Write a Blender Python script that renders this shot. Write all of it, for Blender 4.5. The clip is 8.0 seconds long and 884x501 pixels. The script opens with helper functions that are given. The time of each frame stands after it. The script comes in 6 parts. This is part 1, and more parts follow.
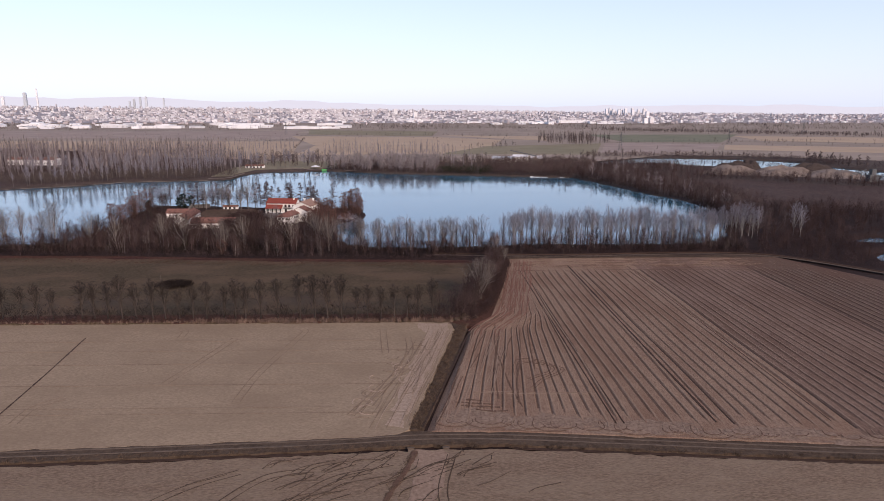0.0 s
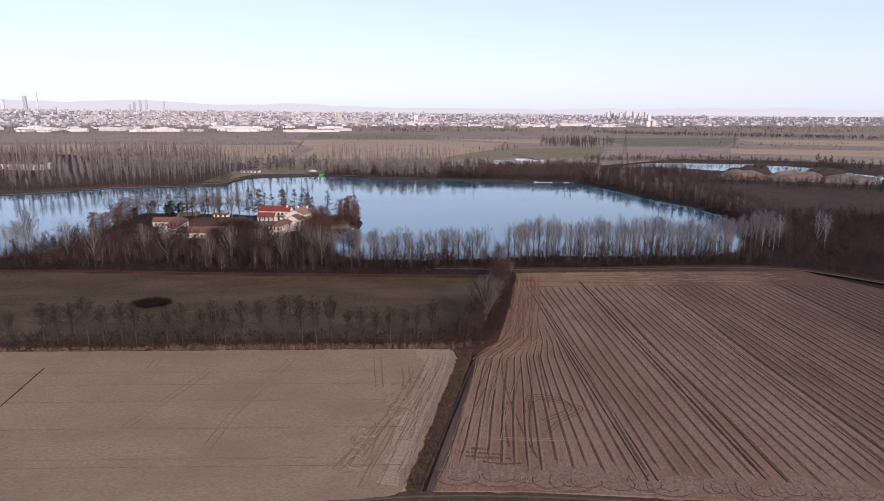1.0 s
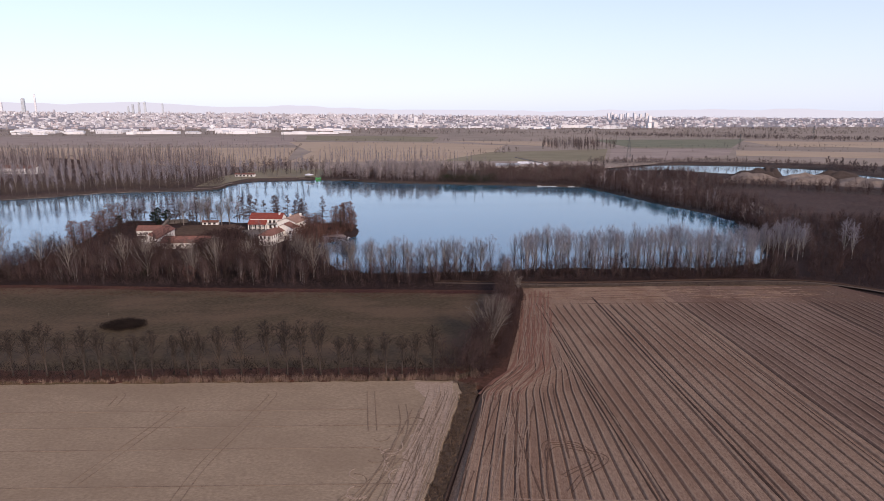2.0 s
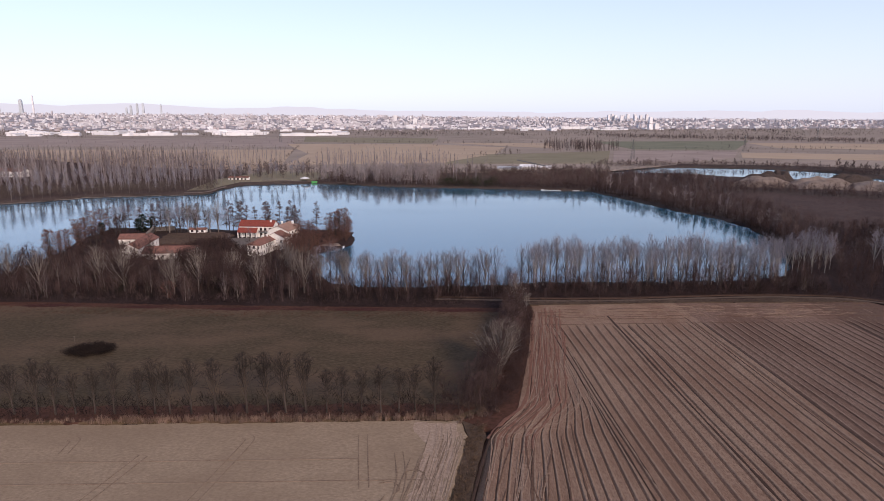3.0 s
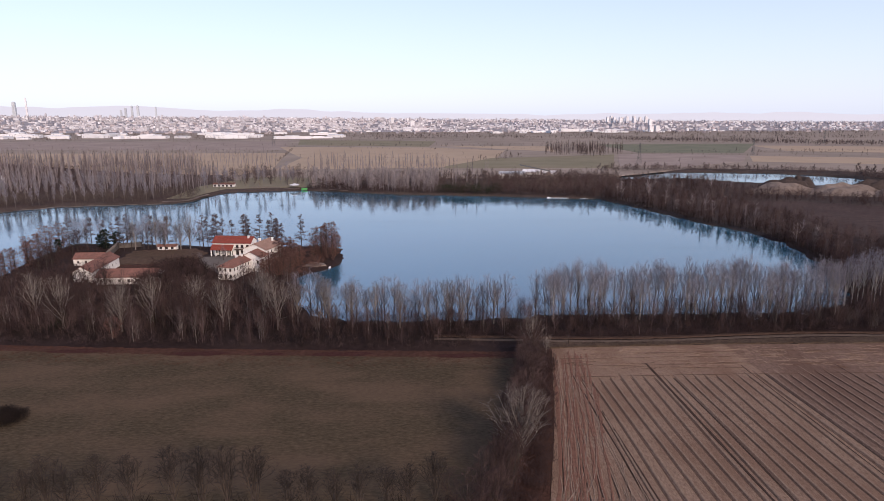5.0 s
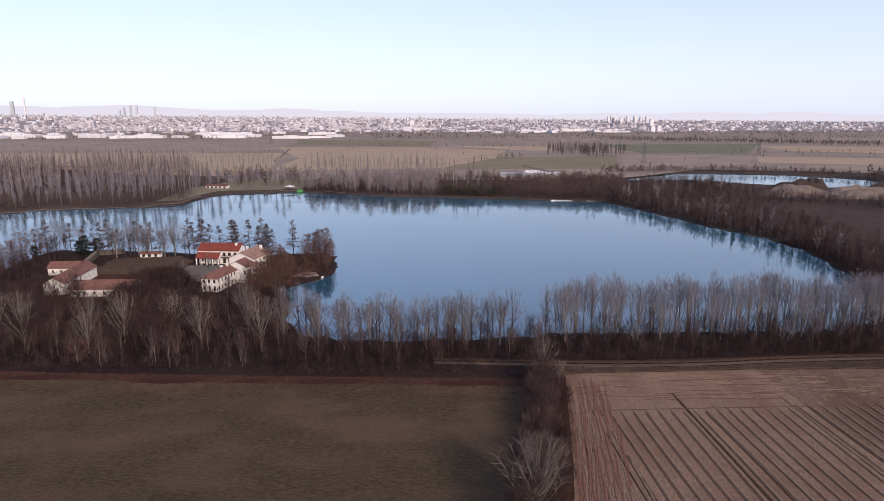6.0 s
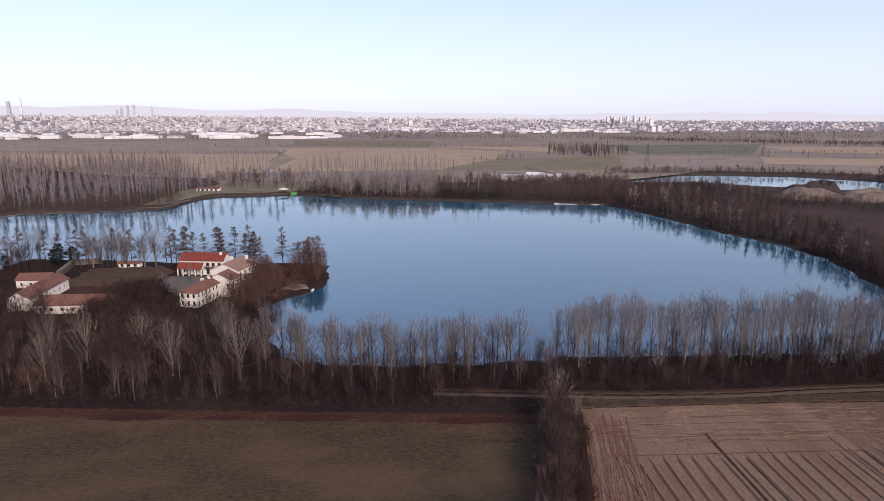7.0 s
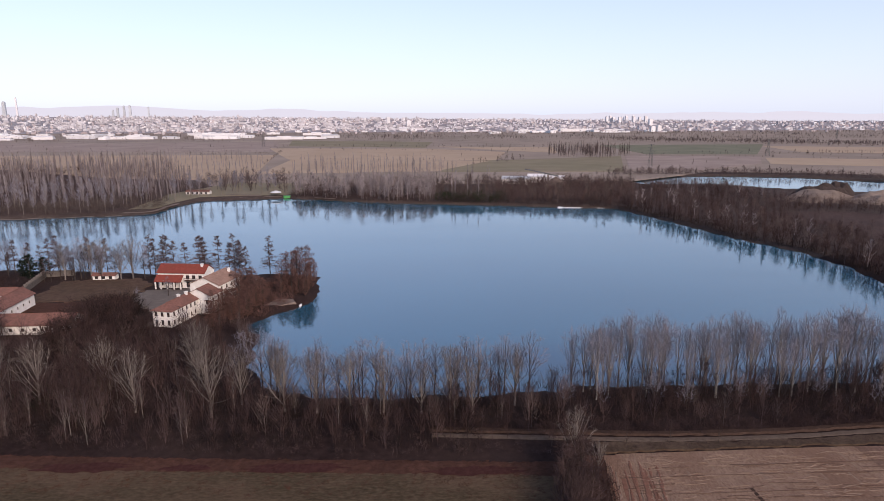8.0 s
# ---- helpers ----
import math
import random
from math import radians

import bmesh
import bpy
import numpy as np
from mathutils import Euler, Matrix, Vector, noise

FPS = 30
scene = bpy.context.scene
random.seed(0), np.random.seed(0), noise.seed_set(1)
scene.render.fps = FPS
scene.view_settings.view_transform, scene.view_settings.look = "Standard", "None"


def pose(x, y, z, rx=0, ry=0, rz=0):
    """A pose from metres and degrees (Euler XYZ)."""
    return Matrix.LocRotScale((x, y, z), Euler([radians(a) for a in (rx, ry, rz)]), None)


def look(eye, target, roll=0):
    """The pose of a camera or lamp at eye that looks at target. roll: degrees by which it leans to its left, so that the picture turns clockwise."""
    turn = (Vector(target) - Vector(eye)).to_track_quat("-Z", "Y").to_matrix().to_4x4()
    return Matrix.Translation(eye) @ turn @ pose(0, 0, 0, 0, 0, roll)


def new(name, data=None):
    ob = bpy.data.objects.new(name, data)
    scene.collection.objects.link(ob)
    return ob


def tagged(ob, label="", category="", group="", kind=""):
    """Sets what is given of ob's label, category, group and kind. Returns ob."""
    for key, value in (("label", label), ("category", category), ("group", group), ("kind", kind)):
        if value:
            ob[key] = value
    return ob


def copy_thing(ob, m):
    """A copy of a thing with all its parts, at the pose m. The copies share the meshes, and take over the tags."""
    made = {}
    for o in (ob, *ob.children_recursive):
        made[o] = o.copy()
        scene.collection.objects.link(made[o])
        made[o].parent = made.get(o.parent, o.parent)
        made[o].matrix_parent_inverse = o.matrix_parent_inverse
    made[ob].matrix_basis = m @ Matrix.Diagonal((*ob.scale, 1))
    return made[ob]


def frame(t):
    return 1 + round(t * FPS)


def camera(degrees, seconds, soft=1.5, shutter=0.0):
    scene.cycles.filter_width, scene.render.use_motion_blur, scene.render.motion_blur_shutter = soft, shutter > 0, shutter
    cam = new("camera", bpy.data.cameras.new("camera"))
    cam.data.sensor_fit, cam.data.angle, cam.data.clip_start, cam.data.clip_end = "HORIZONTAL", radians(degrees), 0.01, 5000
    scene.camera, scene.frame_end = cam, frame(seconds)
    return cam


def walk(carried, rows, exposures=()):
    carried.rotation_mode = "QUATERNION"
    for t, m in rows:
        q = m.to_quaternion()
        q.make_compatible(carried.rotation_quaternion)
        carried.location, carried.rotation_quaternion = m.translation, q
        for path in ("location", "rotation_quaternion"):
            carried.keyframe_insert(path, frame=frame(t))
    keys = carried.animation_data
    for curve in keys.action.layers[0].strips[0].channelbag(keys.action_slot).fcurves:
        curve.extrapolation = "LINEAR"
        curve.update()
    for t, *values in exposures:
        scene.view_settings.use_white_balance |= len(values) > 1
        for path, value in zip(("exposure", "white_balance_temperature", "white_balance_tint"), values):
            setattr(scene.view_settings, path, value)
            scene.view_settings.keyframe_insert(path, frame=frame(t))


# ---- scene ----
cam = camera(70.5, 8.0, soft=0.6)
PATH = [
    (0, (1.627, -1.131, 65.259), (1.672, 0.817, 64.81), 0.0),
    (0.5, (1.785, 8.752, 65.199), (1.829, 10.702, 64.755), 0.0),
    (1, (1.899, 18.687, 65.141), (1.942, 20.638, 64.701), -0.0),
    (1.5, (1.955, 28.63, 65.135), (1.997, 30.581, 64.698), -0.1),
    (3, (1.68, 58.432, 65.218), (1.725, 60.385, 64.787), -0.1),
    (3.5, (1.616, 68.128, 65.18), (1.662, 70.081, 64.751), -0.2),
    (4, (1.616, 77.789, 65.133), (1.664, 79.742, 64.705), -0.2),
    (4.5, (1.656, 87.597, 65.16), (1.704, 89.55, 64.734), -0.2),
    (4.7, (1.679, 91.425, 65.154), (1.73, 93.379, 64.73), -0.2),
    (6, (1.905, 115.84, 64.989), (1.958, 117.793, 64.564), -0.1),
    (6.5, (2.063, 125.304, 64.971), (2.118, 127.258, 64.546), -0.2),
    (7, (2.179, 135.028, 64.977), (2.236, 136.982, 64.552), -0.1),
    (7.5, (2.33, 144.97, 64.999), (2.39, 146.923, 64.575), -0.2),
    (8, (2.519, 154.724, 64.975), (2.581, 156.677, 64.55), -0.2),
]
walk(cam, [(t, look(eye, target, roll)) for t, eye, target, roll in PATH],
     exposures=[(0.0, 0.73, 6250, 23), (8.0, 0.71, 6250, 23)])

# ---- world, sun and exposure ----
SUN_EL, SUN_AZ = radians(26), radians(150)
world = bpy.data.worlds.new("sky")
scene.world = world
world.use_nodes = True
wn = world.node_tree.nodes
sky = wn.new("ShaderNodeTexSky")
sky.sky_type = "NISHITA"
sky.sun_disc = False
sky.sun_elevation, sky.sun_rotation = SUN_EL, SUN_AZ
sky.altitude, sky.air_density, sky.dust_density, sky.ozone_density = 0, 1.0, 0.6, 2.0
wn["Background"].inputs["Strength"].default_value = 0.1
haze = wn.new("ShaderNodeMix")
haze.data_type = "RGBA"
up, split, thin = wn.new("ShaderNodeTexCoord"), wn.new("ShaderNodeSeparateXYZ"), wn.new("ShaderNodeMapRange")
thin.inputs[2].default_value, thin.inputs[3].default_value, thin.inputs[4].default_value = 0.38, 0.74, 0.2
world.node_tree.links.new(up.outputs["Generated"], split.inputs[0])
world.node_tree.links.new(split.outputs[2], thin.inputs[0])
world.node_tree.links.new(thin.outputs[0], haze.inputs[0])
haze.inputs[7].default_value = (5.0, 5.7, 6.45, 1)
world.node_tree.links.new(sky.outputs[0], haze.inputs[6])
world.node_tree.links.new(haze.outputs[2], wn["Background"].inputs["Color"])
sun_data = bpy.data.lights.new("sun", "SUN")
sun_data.energy, sun_data.angle, sun_data.color = 2.45, radians(12.0), (1.0, 0.83, 0.62)
sun = new("sun", sun_data)
sun_way = Vector((math.sin(SUN_AZ) * math.cos(SUN_EL), math.cos(SUN_AZ) * math.cos(SUN_EL), math.sin(SUN_EL)))
sun.matrix_world = look(sun_way * 500, (0, 0, 0))


# ---- materials ----
def material(name, dark, light, scale=1.0, rough=0.9, bump=0.3, bump_scale=6.0, stretch=(1, 1, 1), stain=None, stain_scale=0.05,
             stain_amount=0.4, vary=0.0, metal=0.0, detail=6.0):
    """Two colours mixed by a fine noise, a slow stain over it, a fine relief; vary: how far each object (or island) differs."""
    m = bpy.data.materials.new(name)
    m.use_nodes = True
    n, ln = m.node_tree.nodes, m.node_tree.links
    bsdf = n["Principled BSDF"]
    bsdf.inputs["Roughness"].default_value, bsdf.inputs["Metallic"].default_value = rough, metal
    bsdf.inputs["Specular IOR Level"].default_value = 0.06 if rough > 0.7 else 0.3
    co, mp = n.new("ShaderNodeTexCoord"), n.new("ShaderNodeMapping")
    mp.inputs["Scale"].default_value = stretch
    ln.new(co.outputs["Object"], mp.inputs["Vector"])

    def fuzz(s, d=detail):
        t = n.new("ShaderNodeTexNoise")
        t.inputs["Scale"].default_value, t.inputs["Detail"].default_value, t.inputs["Roughness"].default_value = s, d, 0.65
        ln.new(mp.outputs[0], t.inputs["Vector"])
        return t

    def mix(fac, a, b, kind="MIX"):
        x = n.new("ShaderNodeMix")
        x.data_type, x.blend_type = "RGBA", kind
        for key, v in ((0, fac), (6, a), (7, b)):
            if isinstance(v, (int, float)):
                x.inputs[key].default_value = v
            elif isinstance(v, tuple):
                x.inputs[key].default_value = (*v, 1)
            else:
                ln.new(v, x.inputs[key])
        return x.outputs[2]

    def ramp(v, lo, hi):
        r = n.new("ShaderNodeMapRange")
        r.inputs[1].default_value, r.inputs[2].default_value = lo, hi
        ln.new(v, r.inputs[0])
        return r.outputs[0]

    col = mix(ramp(fuzz(scale).outputs[0], 0.32, 0.68), dark, light)
    if stain:
        s = n.new("ShaderNodeMath")
        s.operation = "MULTIPLY"
        s.inputs[1].default_value = stain_amount
        ln.new(ramp(fuzz(stain_scale, 4.0).outputs[0], 0.42, 0.62), s.inputs[0])
        col = mix(s.outputs[0], col, stain)
    if vary:
        info, geo = n.new("ShaderNodeObjectInfo"), n.new("ShaderNodeNewGeometry")
        add = n.new("ShaderNodeMath")
        add.operation = "ADD"
        ln.new(info.outputs["Random"], add.inputs[0])
        ln.new(geo.outputs["Random Per Island"], add.inputs[1])
        frac = n.new("ShaderNodeMath")
        frac.operation = "FRACT"
        ln.new(add.outputs[0], frac.inputs[0])
        hsv = n.new("ShaderNodeHueSaturation")
        r = n.new("ShaderNodeMapRange")
        r.inputs[3].default_value, r.inputs[4].default_value = 1 - vary, 1 + vary
        ln.new(frac.outputs[0], r.inputs[0])
        ln.new(r.outputs[0], hsv.inputs["Value"])
        ln.new(col, hsv.inputs["Color"])
        col = hsv.outputs[0]
    ln.new(col, bsdf.inputs["Base Color"])
    if bump:
        b = n.new("ShaderNodeBump")
        b.inputs["Strength"].default_value, b.inputs["Distance"].default_value = bump, 0.25
        ln.new(fuzz(bump_scale).outputs[0], b.inputs["Height"])
        ln.new(b.outputs[0], bsdf.inputs["Normal"])
    return m


M = {}
# Near-black tone also puts the wood-floor shade into the earth colour.
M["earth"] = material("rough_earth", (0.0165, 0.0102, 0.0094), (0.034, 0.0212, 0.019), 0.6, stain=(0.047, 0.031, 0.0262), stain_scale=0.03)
M["tan_soil"] = material("tan_soil", (0.1886, 0.134, 0.08895), (0.2882, 0.2128, 0.1446), 2.4, bump=0.3, bump_scale=3.0, stretch=(0.55, 0.9, 1),
                         stain=(0.1803, 0.1256, 0.08289), stain_scale=0.07, stain_amount=0.5)
M["brown_soil"] = material("brown_soil", (0.1361, 0.08448, 0.05837), (0.2824, 0.1882, 0.1325), 3.2, bump=0.9, bump_scale=3.0, stretch=(1.2, 0.45, 1),
                           stain=(0.1412, 0.07936, 0.05229), stain_scale=0.06, stain_amount=0.6)
# Distance haze put into the plain's colour as a slight paling towards blue.
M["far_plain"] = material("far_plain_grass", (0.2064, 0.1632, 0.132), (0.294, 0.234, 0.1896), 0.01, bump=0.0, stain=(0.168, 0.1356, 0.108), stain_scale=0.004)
M["tuft"] = material("dry_tufts", (0.06, 0.04, 0.028), (0.12, 0.082, 0.057), 0.8, bump=0.0, vary=0.3)
M["grove_twig"] = material("grove_twigs", (0.145, 0.122, 0.123), (0.235, 0.203, 0.203), 0.05, bump=0.0, vary=0.3)
M["conifer"] = material("brown_needles", (0.051, 0.0375, 0.039), (0.105, 0.0795, 0.081), 0.5, bump=0.0, vary=0.3)
M["twig_mid"] = material("mid_brown_twigs", (0.055, 0.042, 0.037), (0.10, 0.078, 0.07), 0.4, bump=0.0, vary=0.3)
M["bark_white"] = material("whitish_bark", (0.136, 0.124, 0.1144), (0.256, 0.236, 0.22), 1.5, bump=0.0, vary=0.3)
M["trampled"] = material("trampled_earth", (0.114, 0.0744, 0.0528), (0.27, 0.1896, 0.1392), 1.6, bump=0.9, bump_scale=2.0, stain=(0.156, 0.102, 0.0732), stain_scale=0.3)
M["scraped"] = material("scraped_soil", (0.161, 0.1069, 0.0759), (0.2702, 0.1875, 0.138), 1.5, bump=0.5)
M["plume_twig"] = material("plantation_twigs", (0.085, 0.069, 0.07), (0.15, 0.124, 0.125), 0.05, bump=0.0, vary=0.3)
# Twigs paled to lilac: distance haze put into the colour.
M["hazy_twig"] = material("haze_tinted_twigs", (0.15, 0.132, 0.14), (0.23, 0.205, 0.215), 0.01, bump=0.0, vary=0.25)
# Eastern soils, darkened in colour partly to stand in for corner vignetting.
for key, dark, light in (("vignette_soil_east", (0.109, 0.066, 0.048), (0.215, 0.14, 0.103)), ("vignette_soil_far_east", (0.071, 0.043, 0.032), (0.146, 0.095, 0.069))):
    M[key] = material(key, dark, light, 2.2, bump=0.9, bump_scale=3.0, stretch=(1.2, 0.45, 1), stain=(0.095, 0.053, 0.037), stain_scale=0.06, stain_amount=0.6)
M["brush"] = material("purple_brown_brush", (0.05, 0.033, 0.031), (0.092, 0.062, 0.058), 0.3, bump=0.0, vary=0.3)
M["wet_leaves"] = material("dark_red_leaves", (0.0352, 0.0144, 0.012), (0.0672, 0.028, 0.0232), 0.8, bump=0.5)
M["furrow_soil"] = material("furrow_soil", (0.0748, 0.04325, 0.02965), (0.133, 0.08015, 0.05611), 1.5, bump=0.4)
M["furrow"] = material("dark_soil", (0.0375, 0.0225, 0.01625), (0.065, 0.04125, 0.03125), 1.5, bump=0.4)
M["pale_soil"] = material("pale_soil", (0.2275, 0.1603, 0.1158), (0.3412, 0.2533, 0.1882), 1.5, bump=0.4)
M["red_soil"] = material("red_soil", (0.1265, 0.06325, 0.0437), (0.1898, 0.09775, 0.069), 1.2, bump=0.4)
M["stubble"] = material("stubble_soil", (0.1029, 0.0682, 0.04598), (0.2221, 0.1562, 0.1087), 3.0, bump=0.7, bump_scale=3.0, stretch=(0.45, 1.2, 1), stain=(0.2221, 0.165, 0.1149), stain_scale=0.1)
M["meadow"] = material("winter_grass", (0.03567, 0.02579, 0.01514), (0.09108, 0.06475, 0.03951), 1.6, bump=0.3, bump_scale=4.0, stretch=(0.5, 1.1, 1),
                       stain=(0.1191, 0.07511, 0.04921), stain_scale=0.06, stain_amount=0.5)
M["verge"] = material("verge_grass", (0.04, 0.027, 0.019), (0.085, 0.058, 0.041), 1.2, bump=0.5, stain=(0.115, 0.08, 0.056), stain_scale=0.2)
M["litter"] = material("leaf_litter", (0.04761, 0.02248, 0.01587), (0.09257, 0.04496, 0.03174), 0.8, bump=0.4, stain=(0.03438, 0.01851, 0.01389), stain_scale=0.08)
M["clearing"] = material("red_brown_grass", (0.05084, 0.03362, 0.0287), (0.082, 0.05412, 0.04592), 0.25, bump=0.4, stain=(0.0369, 0.02542, 0.02296), stain_scale=0.03)
M["track"] = material("dirt_track", (0.078, 0.056, 0.042), (0.12, 0.09, 0.07), 1.0, bump=0.3)
M["water"] = material("lake_water", (0.003, 0.056, 0.094), (0.005, 0.072, 0.116), 0.01, rough=0.06, bump=0.0)
M["bark_pale"] = material("pale_bark", (0.1, 0.085, 0.075), (0.19, 0.165, 0.148), 1.5, bump=0.0, vary=0.25)
M["bark_dark"] = material("dark_bark", (0.0341, 0.026, 0.0223), (0.062, 0.0484, 0.0409), 1.5, bump=0.0, vary=0.25)
M["twig_grey"] = material("grey_twigs", (0.1323, 0.123, 0.1449), (0.2185, 0.2047, 0.2357), 0.4, bump=0.0, vary=0.25)
M["twig_brown"] = material("brown_twigs", (0.03, 0.0185, 0.0175), (0.057, 0.0365, 0.034), 0.3, bump=0.0, vary=0.3)
M["shore_earth"] = material("brown_shore_earth", (0.05, 0.036, 0.03), (0.088, 0.064, 0.053), 0.3, bump=0.3, stain=(0.034, 0.024, 0.021), stain_scale=0.03)
# Paved ground; its grey also holds haze put into the colour.
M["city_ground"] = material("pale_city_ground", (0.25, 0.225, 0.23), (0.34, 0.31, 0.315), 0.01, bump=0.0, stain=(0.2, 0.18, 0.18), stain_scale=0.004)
M["twig_row"] = material("dark_row_twigs", (0.021, 0.0165, 0.0145), (0.041, 0.032, 0.028), 0.3, bump=0.0, vary=0.3)
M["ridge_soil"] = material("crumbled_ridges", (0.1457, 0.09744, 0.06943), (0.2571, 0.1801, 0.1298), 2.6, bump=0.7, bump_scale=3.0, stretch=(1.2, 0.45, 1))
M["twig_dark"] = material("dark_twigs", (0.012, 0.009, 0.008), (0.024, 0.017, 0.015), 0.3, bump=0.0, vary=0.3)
M["rust"] = material("rusty_needles", (0.072, 0.038, 0.031), (0.135, 0.076, 0.063), 0.5, bump=0.0, vary=0.3)
M["evergreen"] = material("evergreen_needles", (0.00744, 0.0112, 0.00868), (0.0186, 0.0248, 0.0174), 0.5, bump=0.0, vary=0.3)
M["ivy"] = material("ivy_leaves", (0.0124, 0.0174, 0.0093), (0.0279, 0.0341, 0.0186), 0.8, bump=0.0, vary=0.3)
M["reed"] = material("dry_reeds", (0.105, 0.068, 0.051), (0.18, 0.122, 0.094), 0.4, bump=0.0, vary=0.25)
M["plaster"] = material("white_plaster", (0.6, 0.57, 0.53), (0.73, 0.705, 0.67), 0.8, rough=0.85, bump=0.1, stain=(0.48, 0.44, 0.4), stain_scale=0.25, stain_amount=0.35)
M["tile_red"] = material("red_roof_tiles", (0.15, 0.036, 0.028), (0.235, 0.062, 0.045), 1.5, bump=0.6, bump_scale=4.0, stain=(0.14, 0.049, 0.035), stain_scale=0.3)
M["tile_old"] = material("old_roof_tiles", (0.14, 0.0665, 0.0525), (0.224, 0.115, 0.091), 1.5, bump=0.6, bump_scale=4.0, stain=(0.105, 0.063, 0.0525), stain_scale=0.3)
M["tile_worn"] = material("weathered_roof_tiles", (0.231, 0.14, 0.105), (0.322, 0.21, 0.164), 1.5, bump=0.6, bump_scale=4.0, stain=(0.168, 0.098, 0.077), stain_scale=0.4)
M["glass"] = material("dark_window_glass", (0.02, 0.02, 0.022), (0.03, 0.03, 0.034), 1.0, rough=0.08, bump=0.0)
M["wood"] = material("weathered_wood", (0.084, 0.063, 0.049), (0.154, 0.119, 0.0945), 2.0, bump=0.2)
M["shutter"] = material("brown_shutter", (0.06, 0.035, 0.028), (0.10, 0.06, 0.048), 2.0, bump=0.1)
M["stone"] = material("grey_stone", (0.1, 0.085, 0.076), (0.16, 0.14, 0.125), 1.0, bump=0.3)
M["paving"] = material("courtyard_gravel", (0.12, 0.1, 0.086), (0.17, 0.146, 0.128), 0.8, bump=0.2, stain=(0.084, 0.07, 0.063), stain_scale=0.1)
M["lawn"] = material("dry_lawn", (0.066, 0.041, 0.029), (0.108, 0.07, 0.05), 0.4, bump=0.3, stain=(0.055, 0.04, 0.024), stain_scale=0.06)
M["sand"] = material("pale_sand", (0.13, 0.1, 0.083), (0.21, 0.168, 0.143), 0.2, bump=0.4, bump_scale=0.8, stain=(0.09, 0.066, 0.053), stain_scale=0.06)
M["gravel_dark"] = material("dark_gravel", (0.035, 0.0266, 0.0238), (0.0595, 0.0462, 0.042), 0.5, bump=0.4, bump_scale=1.5)
M["steel"] = material("grey_steel", (0.06, 0.06, 0.062), (0.11, 0.11, 0.112), 1.0, rough=0.6, bump=0.0, metal=0.3)
M["white_paint"] = material("white_paint", (0.72, 0.71, 0.70), (0.84, 0.83, 0.82), 0.5, rough=0.6, bump=0.0)
M["green_paint"] = material("green_paint", (0.05, 0.22, 0.06), (0.08, 0.32, 0.09), 0.7, rough=0.5, bump=0.0)
# Aerial haze put into the city's colours: walls and roofs paled towards lilac.
M["far_wall"] = material("haze_paled_facades", (0.36, 0.34, 0.355), (0.5, 0.475, 0.49), 0.02, bump=0.0, vary=0.3)
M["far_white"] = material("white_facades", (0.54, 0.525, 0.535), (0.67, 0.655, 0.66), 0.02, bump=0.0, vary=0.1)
M["far_grey"] = material("haze_paled_grey", (0.36, 0.38, 0.4), (0.46, 0.48, 0.5), 0.02, rough=0.4, bump=0.0, vary=0.1)
M["far_roof"] = material("haze_paled_roofs", (0.33, 0.285, 0.285), (0.43, 0.375, 0.375), 0.02, bump=0.0, vary=0.3)
# Far tan carries a little haze, mixed in as extra blue.
M["far_tan"] = material("far_dry_field", (0.3038, 0.2228, 0.1553), (0.405, 0.3078, 0.2228), 0.02, bump=0.0, stain=(0.2565, 0.189, 0.1323), stain_scale=0.01)
M["far_olive"] = material("far_grass_field", (0.1534, 0.1326, 0.0858), (0.2106, 0.1794, 0.1196), 0.02, bump=0.0, stain=(0.221, 0.1755, 0.1235), stain_scale=0.008)
M["far_green"] = material("far_green_field", (0.1296, 0.1272, 0.0864), (0.1704, 0.1632, 0.1128), 0.02, bump=0.0)
M["far_brown"] = material("far_ploughed_field", (0.225, 0.1725, 0.1475), (0.3063, 0.24, 0.2075), 0.02, bump=0.0, stain=(0.2, 0.1525, 0.125), stain_scale=0.012)
M["far_twig"] = material("far_twigs", (0.058, 0.043, 0.041), (0.108, 0.082, 0.077), 0.01, bump=0.0, vary=0.3)

# fine ripples on the lakes, calm in broad patches
n, ln = M["water"].node_tree.nodes, M["water"].node_tree.links
co = n.new("ShaderNodeTexCoord")
rip, calm, bmp, mul = n.new("ShaderNodeTexNoise"), n.new("ShaderNodeTexNoise"), n.new("ShaderNodeBump"), n.new("ShaderNodeMath")
rip.inputs["Scale"].default_value, rip.inputs["Detail"].default_value = 0.9, 5.0
calm.inputs["Scale"].default_value, calm.inputs["Detail"].default_value = 0.012, 2.0
ln.new(co.outputs["Object"], rip.inputs["Vector"])
ln.new(co.outputs["Object"], calm.inputs["Vector"])
mul.operation = "MULTIPLY"
ln.new(rip.outputs[0], mul.inputs[0])
ln.new(calm.outputs[0], mul.inputs[1])
bmp.inputs["Strength"].default_value, bmp.inputs["Distance"].default_value = 0.14, 0.2
ln.new(mul.outputs[0], bmp.inputs["Height"])
ln.new(bmp.outputs[0], n["Principled BSDF"].inputs["Normal"])
wind, flow, gloss = n.new("ShaderNodeTexNoise"), n.new("ShaderNodeMapping"), n.new("ShaderNodeMapRange")
flow.inputs["Scale"].default_value, flow.inputs["Rotation"].default_value = (0.006, 0.03, 1), (0, 0, 0.35)
wind.inputs["Scale"].default_value, wind.inputs["Detail"].default_value = 1.0, 3.0
gloss.inputs[1].default_value, gloss.inputs[2].default_value, gloss.inputs[3].default_value, gloss.inputs[4].default_value = 0.4, 0.65, 0.02, 0.13
ln.new(co.outputs["Object"], flow.inputs["Vector"])
